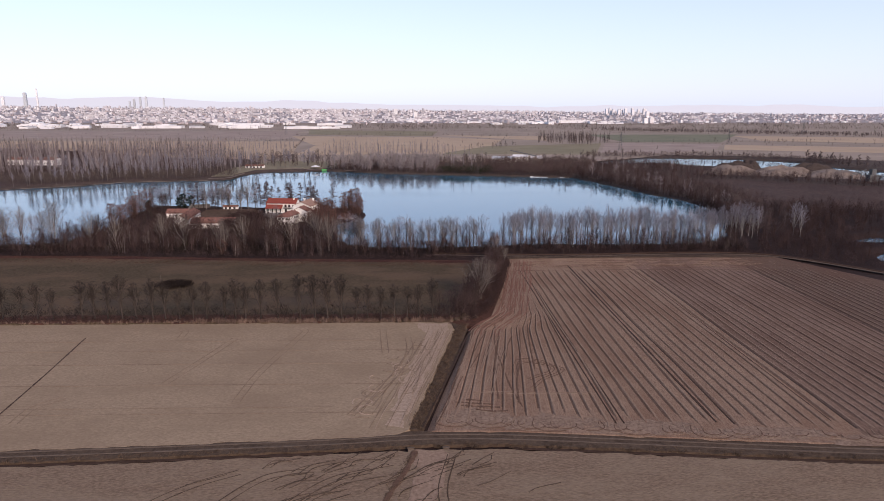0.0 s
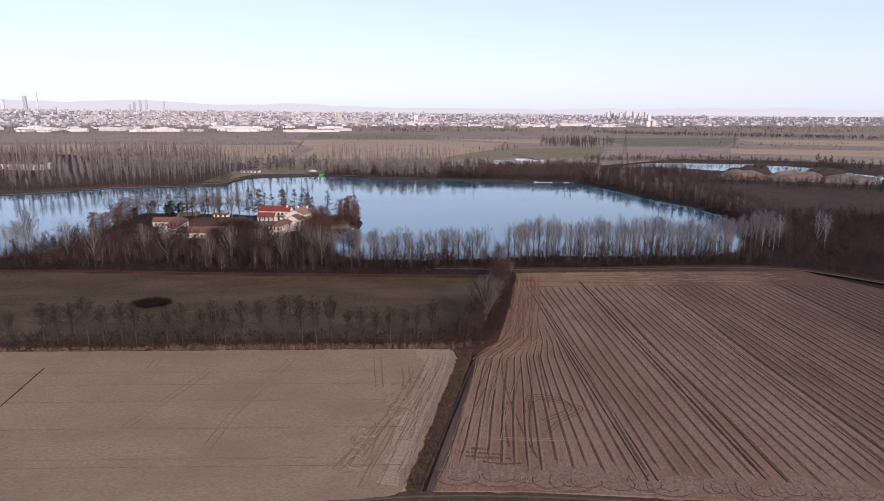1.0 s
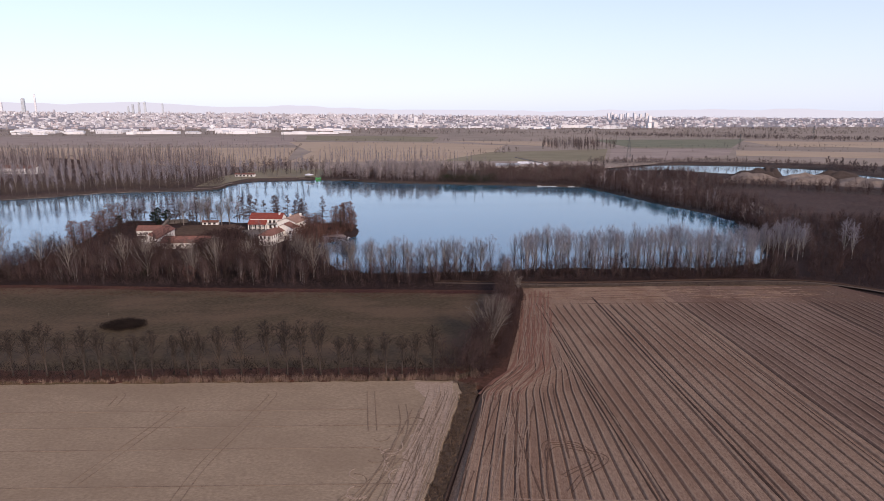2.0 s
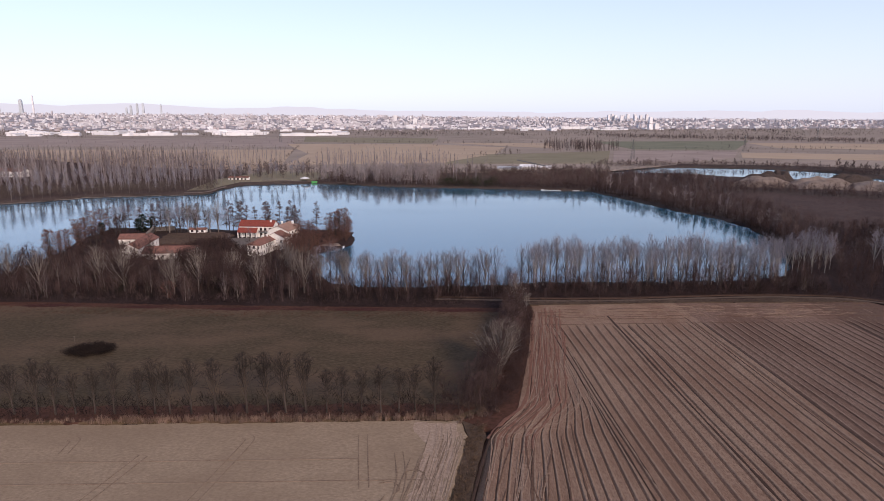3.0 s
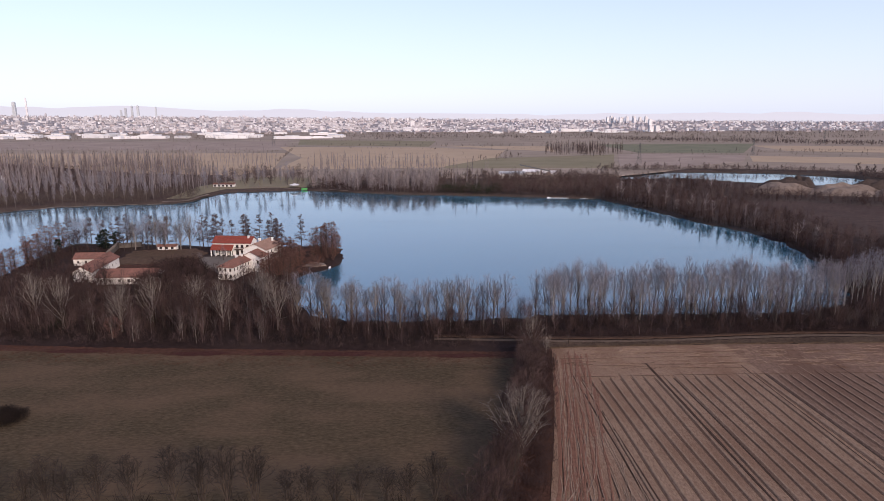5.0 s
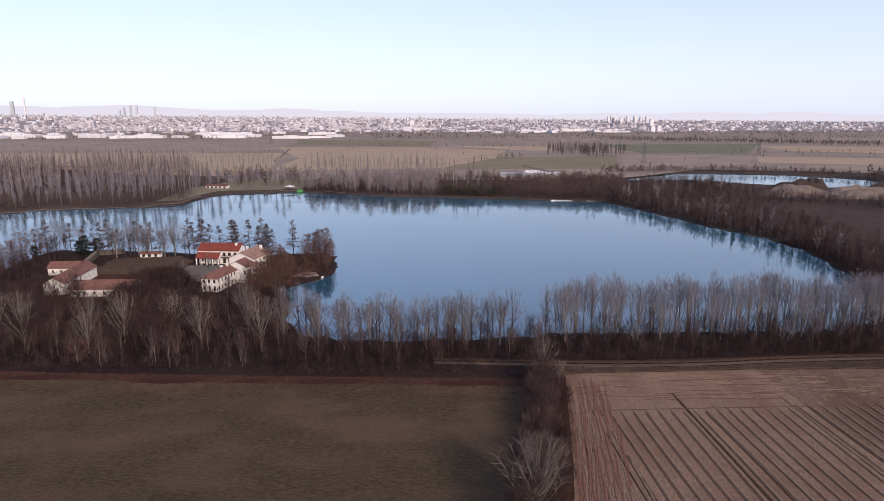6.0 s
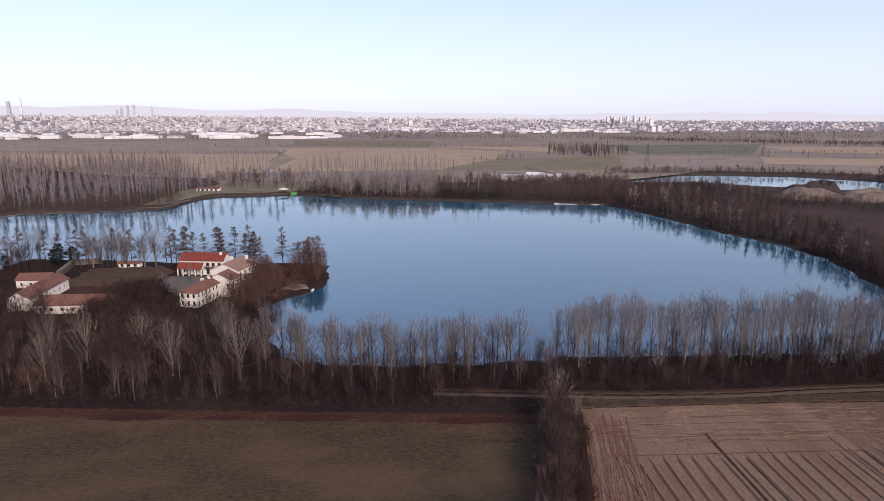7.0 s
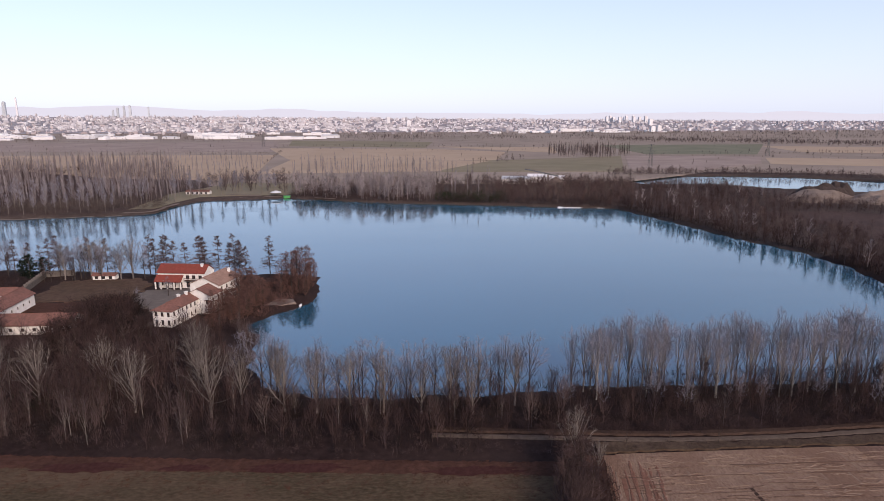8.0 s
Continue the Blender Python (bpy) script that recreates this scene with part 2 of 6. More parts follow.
ln.new(flow.outputs[0], wind.inputs["Vector"])
ln.new(wind.outputs[0], gloss.inputs[0])
ln.new(gloss.outputs[0], n["Principled BSDF"].inputs["Roughness"])
n["Principled BSDF"].inputs["IOR"].default_value = 2.7
n["Principled BSDF"].inputs["Specular IOR Level"].default_value = 0.5


# ---- mesh helpers ----
class Build:
    """Collects vertices and faces of one mesh."""

    def __init__(self):
        self.v, self.f, self.inner = [], [], 0

    def face(self, *pts):
        k = len(self.v)
        self.v += [tuple(p) for p in pts]
        self.f.append(tuple(range(k, k + len(pts))))

    def box(self, x0, y0, z0, x1, y1, z1):
        k = len(self.v)
        self.v += [(x, y, z) for z in (z0, z1) for x, y in ((x0, y0), (x1, y0), (x1, y1), (x0, y1))]
        self.f += [tuple(k + i for i in q) for q in ((3, 2, 1, 0), (4, 5, 6, 7), (0, 1, 5, 4), (1, 2, 6, 5), (2, 3, 7, 6), (3, 0, 4, 7))]

    def tube(self, pts, radii, sides=5):
        """A tapered tube through the points, pointed at its end where the last radius is 0."""
        pts = [Vector(p) for p in pts]
        rings = []
        for i, p in enumerate(pts):
            if radii[i] <= 0:
                rings.append([len(self.v)])
                self.v.append(tuple(p))
                continue
            d = (pts[min(i + 1, len(pts) - 1)] - pts[max(i - 1, 0)]).normalized()
            a = d.orthogonal().normalized()
            b = d.cross(a)
            rings.append(range(len(self.v), len(self.v) + sides))
            for s in range(sides):
                w = 2 * math.pi * s / sides
                self.v.append(tuple(p + (a * math.cos(w) + b * math.sin(w)) * radii[i]))
        for r, q in zip(rings, rings[1:]):
            for s in range(sides):
                if len(q) == 1:
                    self.f.append((r[s], r[(s + 1) % sides], q[0]))
                else:
                    self.f.append((r[s], r[(s + 1) % sides], q[(s + 1) % sides], q[s]))

    def mesh(self, name, mat, second=None):
        me = bpy.data.meshes.new(name)
        me.from_pydata(self.v, [], self.f)
        me.materials.append(mat)
        if second:
            me.materials.append(second)
            me.polygons.foreach_set("material_index", [1] * self.inner + [0] * (len(self.f) - self.inner))
        me.update()
        return me

    def arrays(self):
        """Vertices and triangles, for scattering."""
        tri = []
        for f in self.f:
            tri += [(f[0], f[i], f[i + 1]) for i in range(1, len(f) - 1)]
        return np.array(self.v, float), np.array(tri, int)


def part(name, built, mat, parent, label=""):
    ob = new(name, built if isinstance(built, bpy.types.Mesh) else built.mesh(name, mat))
    ob.parent = parent
    return tagged(ob, label=label)


def thing(name, m, label, category, group=""):
    ob = new(name)
    ob.matrix_world = m
    return tagged(ob, label, category, group)


def scatter(name, mat, kinds, places):
    """One mesh of many copies. kinds: arrays of vertices and triangles; places: (kind, x, y, z, turn, size, height factor)."""
    vs, fs, k = [], [], 0
    for kind, x, y, z, turn, size, tall in places:
        v, f = kinds[kind % len(kinds)]
        c, s = math.cos(turn), math.sin(turn)
        w = np.empty_like(v)
        w[:, 0] = (v[:, 0] * c - v[:, 1] * s) * size + x
        w[:, 1] = (v[:, 0] * s + v[:, 1] * c) * size + y
        w[:, 2] = v[:, 2] * size * tall + z
        vs.append(w)
        fs.append(f + k)
        k += len(v)
    v, f = np.concatenate(vs), np.concatenate(fs)
    me = bpy.data.meshes.new(name)
    me.vertices.add(len(v))
    me.vertices.foreach_set("co", v.ravel())
    me.loops.add(f.size)
    me.loops.foreach_set("vertex_index", f.ravel().astype(np.int32))
    me.polygons.add(len(f))
    me.polygons.foreach_set("loop_start", np.arange(0, f.size, 3, dtype=np.int32))
    me.materials.append(mat)
    me.update(calc_edges=True)
    me.shade_flat()
    return me


def stuff(name, mat, kinds, places, label, category):
    return tagged(new(name, scatter(name, mat, kinds, places)), label, category, kind="stuff")


def structure(name, built, mat, label, category):
    return tagged(new(name, built if isinstance(built, bpy.types.Mesh) else built.mesh(name, mat)), label, category, kind="structure")


# ---- ground and lakes ----
WATER = -1.5
LAKE = [(-420, 470), (-348, 516), (-329, 528), (-300, 541), (-274, 567), (-233, 575), (-206, 579), (-183, 586), (-181, 619), (-172, 652), (-110, 666), (-73, 652),
        (-20, 631), (45, 619), (102, 604), (140, 594), (152, 560), (165, 515), (172, 483), (180, 465), (188, 448), (190, 418), (187, 394), (178, 358),
        (160, 320), (145, 304), (124, 298), (70, 299), (40, 298), (10, 294), (-14, 294), (-28, 298), (-40, 302), (-45, 320), (-48, 341), (-56, 350),
        (-48, 361), (-41, 367), (-38, 375), (-38, 399), (-42, 410), (-52, 414), (-81, 415), (-130, 419), (-157, 424), (-183, 427), (-186, 400), (-179, 365),
        (-177, 340), (-181, 308), (-209, 304), (-300, 302), (-420, 310)]
QUARRY = [(208, 770), (217, 812), (252, 824), (325, 824), (400, 806), (455, 755), (455, 700), (475, 640), (620, 600), (620, 525), (430, 525), (417, 560),
          (412, 655), (383, 672), (343, 692), (312, 712), (281, 745), (217, 745)]
POND = [(214, 303), (228, 312), (246, 310), (240, 301), (226, 299)]
POND_SMALL = [(203, 262), (205, 274), (222, 277), (226, 266)]


def shore(poly, x, y):
    """Signed distance from a closed line: above 0 outside it."""
    x, y = np.asarray(x, float), np.asarray(y, float)
    d2, inside = np.full(x.shape, 1e18), np.zeros(x.shape, bool)
    for (ax, ay), (bx, by) in zip(poly, poly[1:] + poly[:1]):
        ex, ey = bx - ax, by - ay
        t = np.clip(((x - ax) * ex + (y - ay) * ey) / (ex * ex + ey * ey), 0, 1)
        d2 = np.minimum(d2, (x - ax - t * ex) ** 2 + (y - ay - t * ey) ** 2)
        if ay != by:
            inside ^= ((ay > y) != (by > y)) & (x < ex * (y - ay) / ey + ax)
    return np.where(inside, -1, 1) * np.sqrt(d2)


def relief(x, y):
    x, y = np.asarray(x, float), np.asarray(y, float)
    z = -0.7 * np.clip((268 - y) / 5, 0, 1)
    far = np.clip((y - 2600) / 2300, 0, 1)
    z = z + 66 * (0.5 - 0.42 * np.clip(x / 3000, -1, 1)) * far * far * (3 - 2 * far)
    wob = 1.2 * np.sin(x * 0.31 + np.sin(y * 0.17) * 2) + 0.8 * np.sin(y * 0.43 + x * 0.11)
    for poly in (LAKE, QUARRY, POND, POND_SMALL):
        z = np.minimum(z, np.clip(WATER + (shore(poly, x, y) + wob) * 0.4, -5, 40 + 0 * x) + np.where(z > 3, 1e3, 0))
    return z


def gz(x, y):
    if y < 1000 and (y > 262 or x > 150):
        return float(relief(x, y))
    far = min(max((y - 2600) / 2300, 0), 1)
    return -0.7 * min(max((268 - y) / 5, 0), 1) + 66 * (0.5 - 0.42 * min(max(x / 3000, -1), 1)) * far * far * (3 - 2 * far)


def steps(lo, hi, fine, out_lo, out_hi):
    mid = list(np.arange(lo, hi + 0.1, fine))
    left, right, d = [], [], fine
    p, q = lo, hi
    while p > out_lo or q < out_hi:
        d *= 1.35
        p, q = p - d, q + d
        if p > out_lo - d:
            left.insert(0, max(p, out_lo))
        if q < out_hi + d:
            right.append(min(q, out_hi))
    return np.array(left + mid + right)


gx, gy = steps(-430, 640, 5, -6500, 6500), steps(250, 850, 5, -2500, 5300)
X, Y = np.meshgrid(gx, gy)
Z = relief(X, Y)
nx, ny = len(gx), len(gy)
idx = np.arange(nx * ny).reshape(ny, nx)
quads = np.stack([idx[:-1, :-1], idx[:-1, 1:], idx[1:, 1:], idx[1:, :-1]], -1).reshape(-1, 4)
me = bpy.data.meshes.new("ground")
me.from_pydata(np.stack([X, Y, Z], -1).reshape(-1, 3).tolist(), [], quads.tolist())
me.materials.append(M["earth"])
me.materials.append(M["far_plain"])
me.materials.append(M["shore_earth"])
me.materials.append(M["city_ground"])
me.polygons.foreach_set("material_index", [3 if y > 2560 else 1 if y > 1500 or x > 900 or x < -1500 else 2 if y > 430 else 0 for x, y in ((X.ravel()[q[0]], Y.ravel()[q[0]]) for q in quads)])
me.polygons.foreach_set("use_smooth", [True] * len(me.polygons))
structure("ground", me, None, "brown winter earth between fields and woods", "ground")

for nm, (x0, y0, x1, y1), lab in (("water_lake", (-440, 285, 203, 690), "calm blue lake water with soft ripples"),
                                  ("water_quarry", (204, 515, 640, 840), "calm blue water of the quarry lake"),
                                  ("water_pond", (212, 297, 250, 314), "small marsh pond of still water"),
                                  ("water_pool", (201, 260, 230, 279), "small marsh pool of still water")):
    b = Build()
    b.face((x0, y0, WATER), (x1, y0, WATER), (x1, y1, WATER), (x0, y1, WATER))
    structure(nm, b, M["water"], lab, "water")


# ---- fields ----
def slab(name, poly, z, mat, label, category="field", depth=0.8, skirt=0.6, rough=0.0):
    """A sheet of soil with its sides sloping down to the ground. rough: how far its outline strays from the straight, in metres."""
    if rough:
        worn = []
        for (ax, ay), (bx, by) in zip(poly, poly[1:] + poly[:1]):
            n = min(max(int(math.hypot(bx - ax, by - ay) / 1.3), 1), 90)
            for k in range(n):
                x, y = ax + (bx - ax) * k / n, ay + (by - ay) * k / n
                worn.append((x + rough * 1.6 * noise.noise((x * 0.5, y * 0.5, 1.5)), y + rough * 1.6 * noise.noise((x * 0.5, y * 0.5, 8.5))))
        poly = worn
    bm = bmesh.new()
    top = [bm.verts.new((x, y, z)) for x, y in poly]
    f = bm.faces.new(top)
    f.normal_update()
    if f.normal.z < 0:
        f.normal_flip()
    cx, cy = sum(p[0] for p in poly) / len(poly), sum(p[1] for p in poly) / len(poly)
    low = []
    for x, y in poly:
        d = Vector((x - cx, y - cy)).normalized() * skirt
        low.append(bm.verts.new((x + d.x, y + d.y, z - depth)))
    for i in range(len(poly)):
        j = (i + 1) % len(poly)
        bm.faces.new((top[i], top[j], low[j], low[i]))
    bmesh.ops.triangulate(bm, faces=[f])
    me = bpy.data.meshes.new(name)
    bm.to_mesh(me)
    bm.free()
    return structure(name, me if me.materials.append(mat) is None else me, None, label, category)


def smooth_line(pts, n=10):
    """Points along a smooth curve through the given ones."""
    p = [Vector((*q, 0)) for q in pts]
    p = [p[0] * 2 - p[1]] + p + [p[-1] * 2 - p[-2]]
    out = []
    for i in range(1, len(p) - 2):
        for k in range(n):
            t = k / n
            a, b, c, d = p[i - 1], p[i], p[i + 1], p[i + 2]
            out.append(0.5 * ((2 * b) + (c - a) * t + (2 * a - 5 * b + 4 * c - d) * t * t + (3 * b - a - 3 * c + d) * t ** 3))
    return out + [p[-2]]


def band(b, line, width, z, thick=0.03, ragged=0.0, rng=random):
    """A strip along a line, arched a little so that it has a body."""
    prev = None
    for i, p in enumerate(line):
        d = (line[min(i + 1, len(line) - 1)] - line[max(i - 1, 0)]).normalized()
        s = Vector((-d.y, d.x, 0))
        w = width / 2 * (1 + rng.uniform(-ragged, ragged))
        row = [p + s * w + Vector((0, 0, z - 0.02)), p + s * w * 0.6 + Vector((0, 0, z + thick)), p - s * w * 0.6 + Vector((0, 0, z + thick)), p - s * w + Vector((0, 0, z - 0.02))]
        if prev:
            for k in range(3):
                b.face(prev[k], prev[k + 1], row[k + 1], row[k])
        prev = row


def track_y(x):
    """The north edge of the track between the fields."""
    return float(np.interp(x, [-320, -82, -50, -17, 0, 18, 40, 62, 91, 320], [98, 110.3, 111.8, 113.7, 115.2, 114.8, 112.6, 110.3, 107.5, 88]))


xs_l, xs_r = [-320, -82, -50, -17, -4], [2, 18, 40, 62, 91, 200, 300]
slab("field_west", [(x, track_y(x)) for x in xs_l] + [(-2.8, 116.5), (2.2, 140.5), (9.2, 176), (8.6, 182.6), (-78, 182.8), (-320, 183.5)], 0.1, M["tan_soil"],
     "harrowed pale tan field with faint drill rows", rough=0.35)
slab("field_south_west", [(-320, 20), (-14, 20), (-1.8, 108)] + [(x, track_y(x) - 6.1) for x in reversed(xs_l)], 0.1, M["stubble"], "bare brown field with wheel marks", rough=0.35)
slab("field_south_east", [(-6, 20), (320, 20)] + [(x, track_y(x) - 6.2) for x in reversed(xs_r)] + [(1, 108.5)], 0.1, M["stubble"], "bare grey-brown field with fine rows", rough=0.35)
for nm, xs in (("verge_west", xs_l[:-1] + [-1.5]), ("verge_east", [-1.4] + xs_r)):
    slab(nm, [(x, track_y(x) - 4.3) for x in xs] + [(x, track_y(x) + 0.7) for x in reversed(xs)], 0.07, M["verge"], "dry grass verge carrying a farm track", "verge", 0.72, 0.1, 0.4)
slab("meadow", [(-320, 184.2), (9, 184.2), (14, 188), (24, 225), (32.5, 261.5), (-3, 262.3), (-48, 265.5), (-95, 268.7), (-139, 273), (-189, 274.4), (-320, 276)], 0.05, M["meadow"],
     "dull olive winter meadow with brown patches", "meadow", rough=0.7)
slab("row_bank", [(-320, 184.4), (8, 184.4), (12, 188.5), (4, 191), (-60, 191.5), (-320, 193)], 0.09, M["litter"], "dark red-brown strip under the tree row", "bank", rough=1.2)
slab("hedge_bank", [(9.4, 183), (12, 180), (15, 178.5), (21.5, 187), (25, 196), (31.2, 226), (38.4, 264), (33, 264), (24.6, 225), (14.6, 188)], 0.08, M["litter"], "reddish bank under the hedge", "bank", rough=0.5)

# the ploughed field: furrows run away from the track, fan out beside the hedge
LEFT_EDGE = ([115, 140.5, 176, 188, 225, 262], [1.0, 6.2, 14.2, 22, 30, 37.2])


def plough_top(x):
    return float(np.interp(x, [0, 37, 86, 156, 176, 215, 260], [264.6, 264.8, 266, 265, 226, 148, 92]))


def plough_column(u):
    """x along one line of the field at a given y; u below 0 lies in the fan."""
    if u >= 0:
        return lambda y: 40.2 + u + 0.016 * (240 - y)
    s = 1 + u / 40.0
    return lambda y: float(np.interp(y, *LEFT_EDGE)) * (1 - s) + s * (40.2 + 0.016 * (240 - y))


rng = random.Random(4)
columns, g = [(-40.0, 0)], -38.0
while g < 190:
    wide = abs((g % 23.4) - 0.4) < 1.4 and g > -3
    w = 0.5 if wide else (0.29 if g < 45 else 0.33) + rng.uniform(-0.08, 0.08)
    columns += [(g - w, 0), (g - w * 0.45, 1.25 if wide else 1), (g + w * 0.45, 1.25 if wide else 1), (g + w, 0), (g + w + 0.14, -0.45), (g + w + 0.42, -0.45), (g + w + 0.6, 0)]
    g += 2.72 + rng.uniform(-0.22, 0.22)
rows = 72
verts, faces, mats = [], [], []
for i, (u, deep) in enumerate(columns):
    fx = plough_column(u)
    top = plough_top(40 + u) if u >= 0 else 264.4
    low = track_y(min(max(fx(116), 2), 300)) + 0.3
    for j in range(rows + 1):
        v = 0 if j == 0 else 1 if j == rows else 0.004 + 0.992 * (j - 1) / (rows - 2)
        y = low + (top - low) * v
        x = fx(y) + 0.18 * math.sin(y * 0.09 + u * 0.3)
        ins = min(max((y - low - 7 - 2 * math.sin(u)) / 3, 0), 1) * min(max((top - 20 - 1.2 * math.sin(u * 0.37) - y) / 3, 0), 1)
        if u < -2:
            ins *= min(max(((212 if int(i / 7) % 2 else 190) + 8 * math.sin(u) - y) / 10, 0), 1)
        edge = j in (0, rows) or (i == 0 and y < 186)
        verts.append((x, y, (-0.12 if j == 0 else -0.6 if edge else 0.2 - 0.16 * deep * ins + 0.03 * noise.noise((x * 0.5, y * 0.5, 0)))))
for i in range(len(columns) - 1):
    for j in range(rows):
        a = i * (rows + 1) + j
        faces.append((a, a + rows + 1, a + rows + 2, a + 1))
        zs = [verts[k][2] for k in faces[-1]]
        # Furrow floors take darker soil, part of it relief shading put into colour.
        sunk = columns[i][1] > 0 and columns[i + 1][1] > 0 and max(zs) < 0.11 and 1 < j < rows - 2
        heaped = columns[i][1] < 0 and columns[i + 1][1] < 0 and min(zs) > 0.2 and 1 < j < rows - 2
        # East columns take the soils darkened for vignetting.
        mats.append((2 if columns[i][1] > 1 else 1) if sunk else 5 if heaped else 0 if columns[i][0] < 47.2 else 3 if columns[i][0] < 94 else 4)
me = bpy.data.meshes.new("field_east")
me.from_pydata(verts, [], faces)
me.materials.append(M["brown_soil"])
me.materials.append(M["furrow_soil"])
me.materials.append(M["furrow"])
me.materials.append(M["vignette_soil_east"])
me.materials.append(M["vignette_soil_far_east"])
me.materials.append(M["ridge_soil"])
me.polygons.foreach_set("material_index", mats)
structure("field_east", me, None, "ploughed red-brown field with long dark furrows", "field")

# wheel ruts, drill lines and turning marks
def ruts(name, lines, mat, width, z, label, pair=0.0, ragged=0.25, n=10, thick=0.03):
    b, r = Build(), random.Random(name)
    for k, line in enumerate(lines):
        pts, lift = smooth_line(line, n), z + 0.0035 * (k % 9)
        for off in ((-pair / 2, pair / 2) if pair else (0,)):
            moved = []
            for i, p in enumerate(pts):
                d = (pts[min(i + 1, len(pts) - 1)] - pts[max(i - 1, 0)]).normalized()
                moved.append(p + Vector((-d.y, d.x, 0)) * off)
            band(b, moved, width, lift, thick, ragged, r)
    return structure(name, b, mat, label, "wheel ruts")


xs = [-320, -200, -120, -82, -50, -17, 0, 18, 40, 62, 91, 150, 300]
ruts("track_ruts", [[(x, track_y(x) - 1.4) for x in xs]], M["track"], 0.5, 0.1, "two pale wheel ruts of the farm track", 1.7)
ruts("ditch_bed", [[(x, track_y(x) - 4.9) for x in xs[:6]], [(x, track_y(x) - 5.0) for x in xs[7:]]], M["furrow"], 1.0, -0.3, "dark bed of the ditch beside the track")
ruts("drill_line", [[(-91.0, 117), (-91.6, 126), (-94, 147), (-97.3, 171.6)]], M["furrow"], 0.45, 0.11, "dark straight drainage line in the field")
ruts("drill_rows", [[(-320, y), (-160, y + 0.3), (-40, y + 0.1), (x1, y)] for y, x1 in ((124.5, -3), (127.2, -20), (139, -4), (151.5, -8), (160.5, 2), (167.8, -12))], M["stubble"], 0.35,
     0.105, "faint darker drill rows in the field")
ruts("old_wheel_marks", [[(-42, 130), (-41, 145), (-38, 160), (-35.5, 172), (-35, 176), (-36.2, 177)], [(-86, 121), (-86, 128), (-82, 133)], [(-62, 140), (-57, 158), (-54, 170)],
                         [(-10, 158), (-11.5, 172), (-12, 177)], [(-70, 171), (-70.4, 176), (-71.5, 177)]], M["stubble"], 0.25, 0.11, "old wheel marks crossing the pale field", 1.8)
scratches = random.Random(8)


def scratch(n, edge, lo, hi, reach, drift):
    """Wandering lines beside a boundary line edge(y)."""
    out = []
    for k in range(n):
        y, off, line = scratches.uniform(lo, hi - 14), scratches.random() ** 1.4 * reach, []
        end = min(y + scratches.uniform(12, 45), hi)
        while y < end:
            line.append((edge(y) + off, y))
            off += scratches.gauss(0, 0.25) + drift * scratches.random()
            y += 5
        if len(line) > 2:
            out.append(line)
    return out


west_edge = lambda y: float(np.interp(y, [116, 140, 176, 183], [-3.4, 1.5, 8.4, 8]))
east_edge = lambda y: float(np.interp(y, [116, 140, 176, 190, 264], [2.5, 7.5, 15.5, 25, 39]))
slab("scraped_strip", [(-6.8, 118.6), (-4.2, 117.2), (0.6, 140.5), (7.6, 176), (7.2, 181.6), (-1.5, 181.4), (1.2, 172), (-3.0, 148), (-5.8, 134)], 0.118, M["pale_soil"], "pale scraped strip beside the ditch", "field", 0.1, 0.05, 0.9)
ruts("turning_marks_west", scratch(40, west_edge, 117, 181, -6.5, 0.1), M["pale_soil"], 0.15, 0.14, "pale turned earth beside the ditch", 0, 0.6)
ruts("turning_marks_worn", scratch(30, west_edge, 117, 178, -9, 0.2), M["stubble"], 0.12, 0.14, "worn scratches beside the ditch", 0, 0.6)
ruts("fan_marks_pale", scratch(44, east_edge, 117, 262, 11, -0.03), M["scraped"], 0.2, 0.235, "pale scraped lines beside the ditch", 0, 0.6)
ruts("fan_marks_red", scratch(54, east_edge, 168, 263, 9, 0.0), M["red_soil"], 0.4, 0.232, "reddish scraped lines beside the hedge", 0, 0.6)
ruts("turning_marks_dark", [[(-15.4, 123), (-12.4, 130), (-8.6, 138), (-5, 150.7), (-3.5, 160.4), (-4.3, 170)], [(-14.1, 124.5), (-10.8, 134.5), (-6.8, 143), (-2.3, 152.7), (1, 169)],
                            [(-11.8, 127.5), (-8.6, 137.8), (-3.8, 154.8), (-1.1, 167.7)], [(-15, 122.6), (-13.2, 123.2), (-11, 122.9)]], M["stubble"], 0.3, 0.13, "dark turning marks in the pale field", 1.7, 0.5)
scribble = []
for k in range(26):
    t = scratches.random()
    x, y, a = -11 + 10 * t + scratches.gauss(0, 2), 127 + 36 * t + scratches.gauss(0, 4), scratches.uniform(0, 6.28)
    scribble.append([(x + 1.3 * math.cos(a + q) * (1 + 0.4 * q), y + 1.3 * math.sin(a + q) * (1 + 0.4 * q)) for q in np.arange(0, scratches.uniform(2, 4.5), 0.8)])
ruts("scuffed_soil", scribble[::2], M["stubble"], 0.3, 0.135, "scuffed dark clods in the pale field", 0, 0.7, 4)
ruts("scuffed_soil_pale", scribble[1::2], M["pale_soil"], 0.3, 0.135, "scuffed pale clods in the field", 0, 0.7, 4)
ruts("turning_marks_east", [[(22, 179.5), (20.2, 162), (20.7, 146), (21.2, 136), (22.5, 126)], [(23.6, 176), (19.8, 157), (18.2, 143), (17.6, 130)], [(26, 170), (20.8, 153.5), (18.2, 143)],
                            [(28.8, 175), (26.3, 155), (23.3, 140.5), (22, 128)], [(32, 180), (30.2, 165), (28.6, 146)]], M["furrow_soil"], 0.42, 0.24, "dark crossing wheel tracks of a tractor", 0, 0.4)
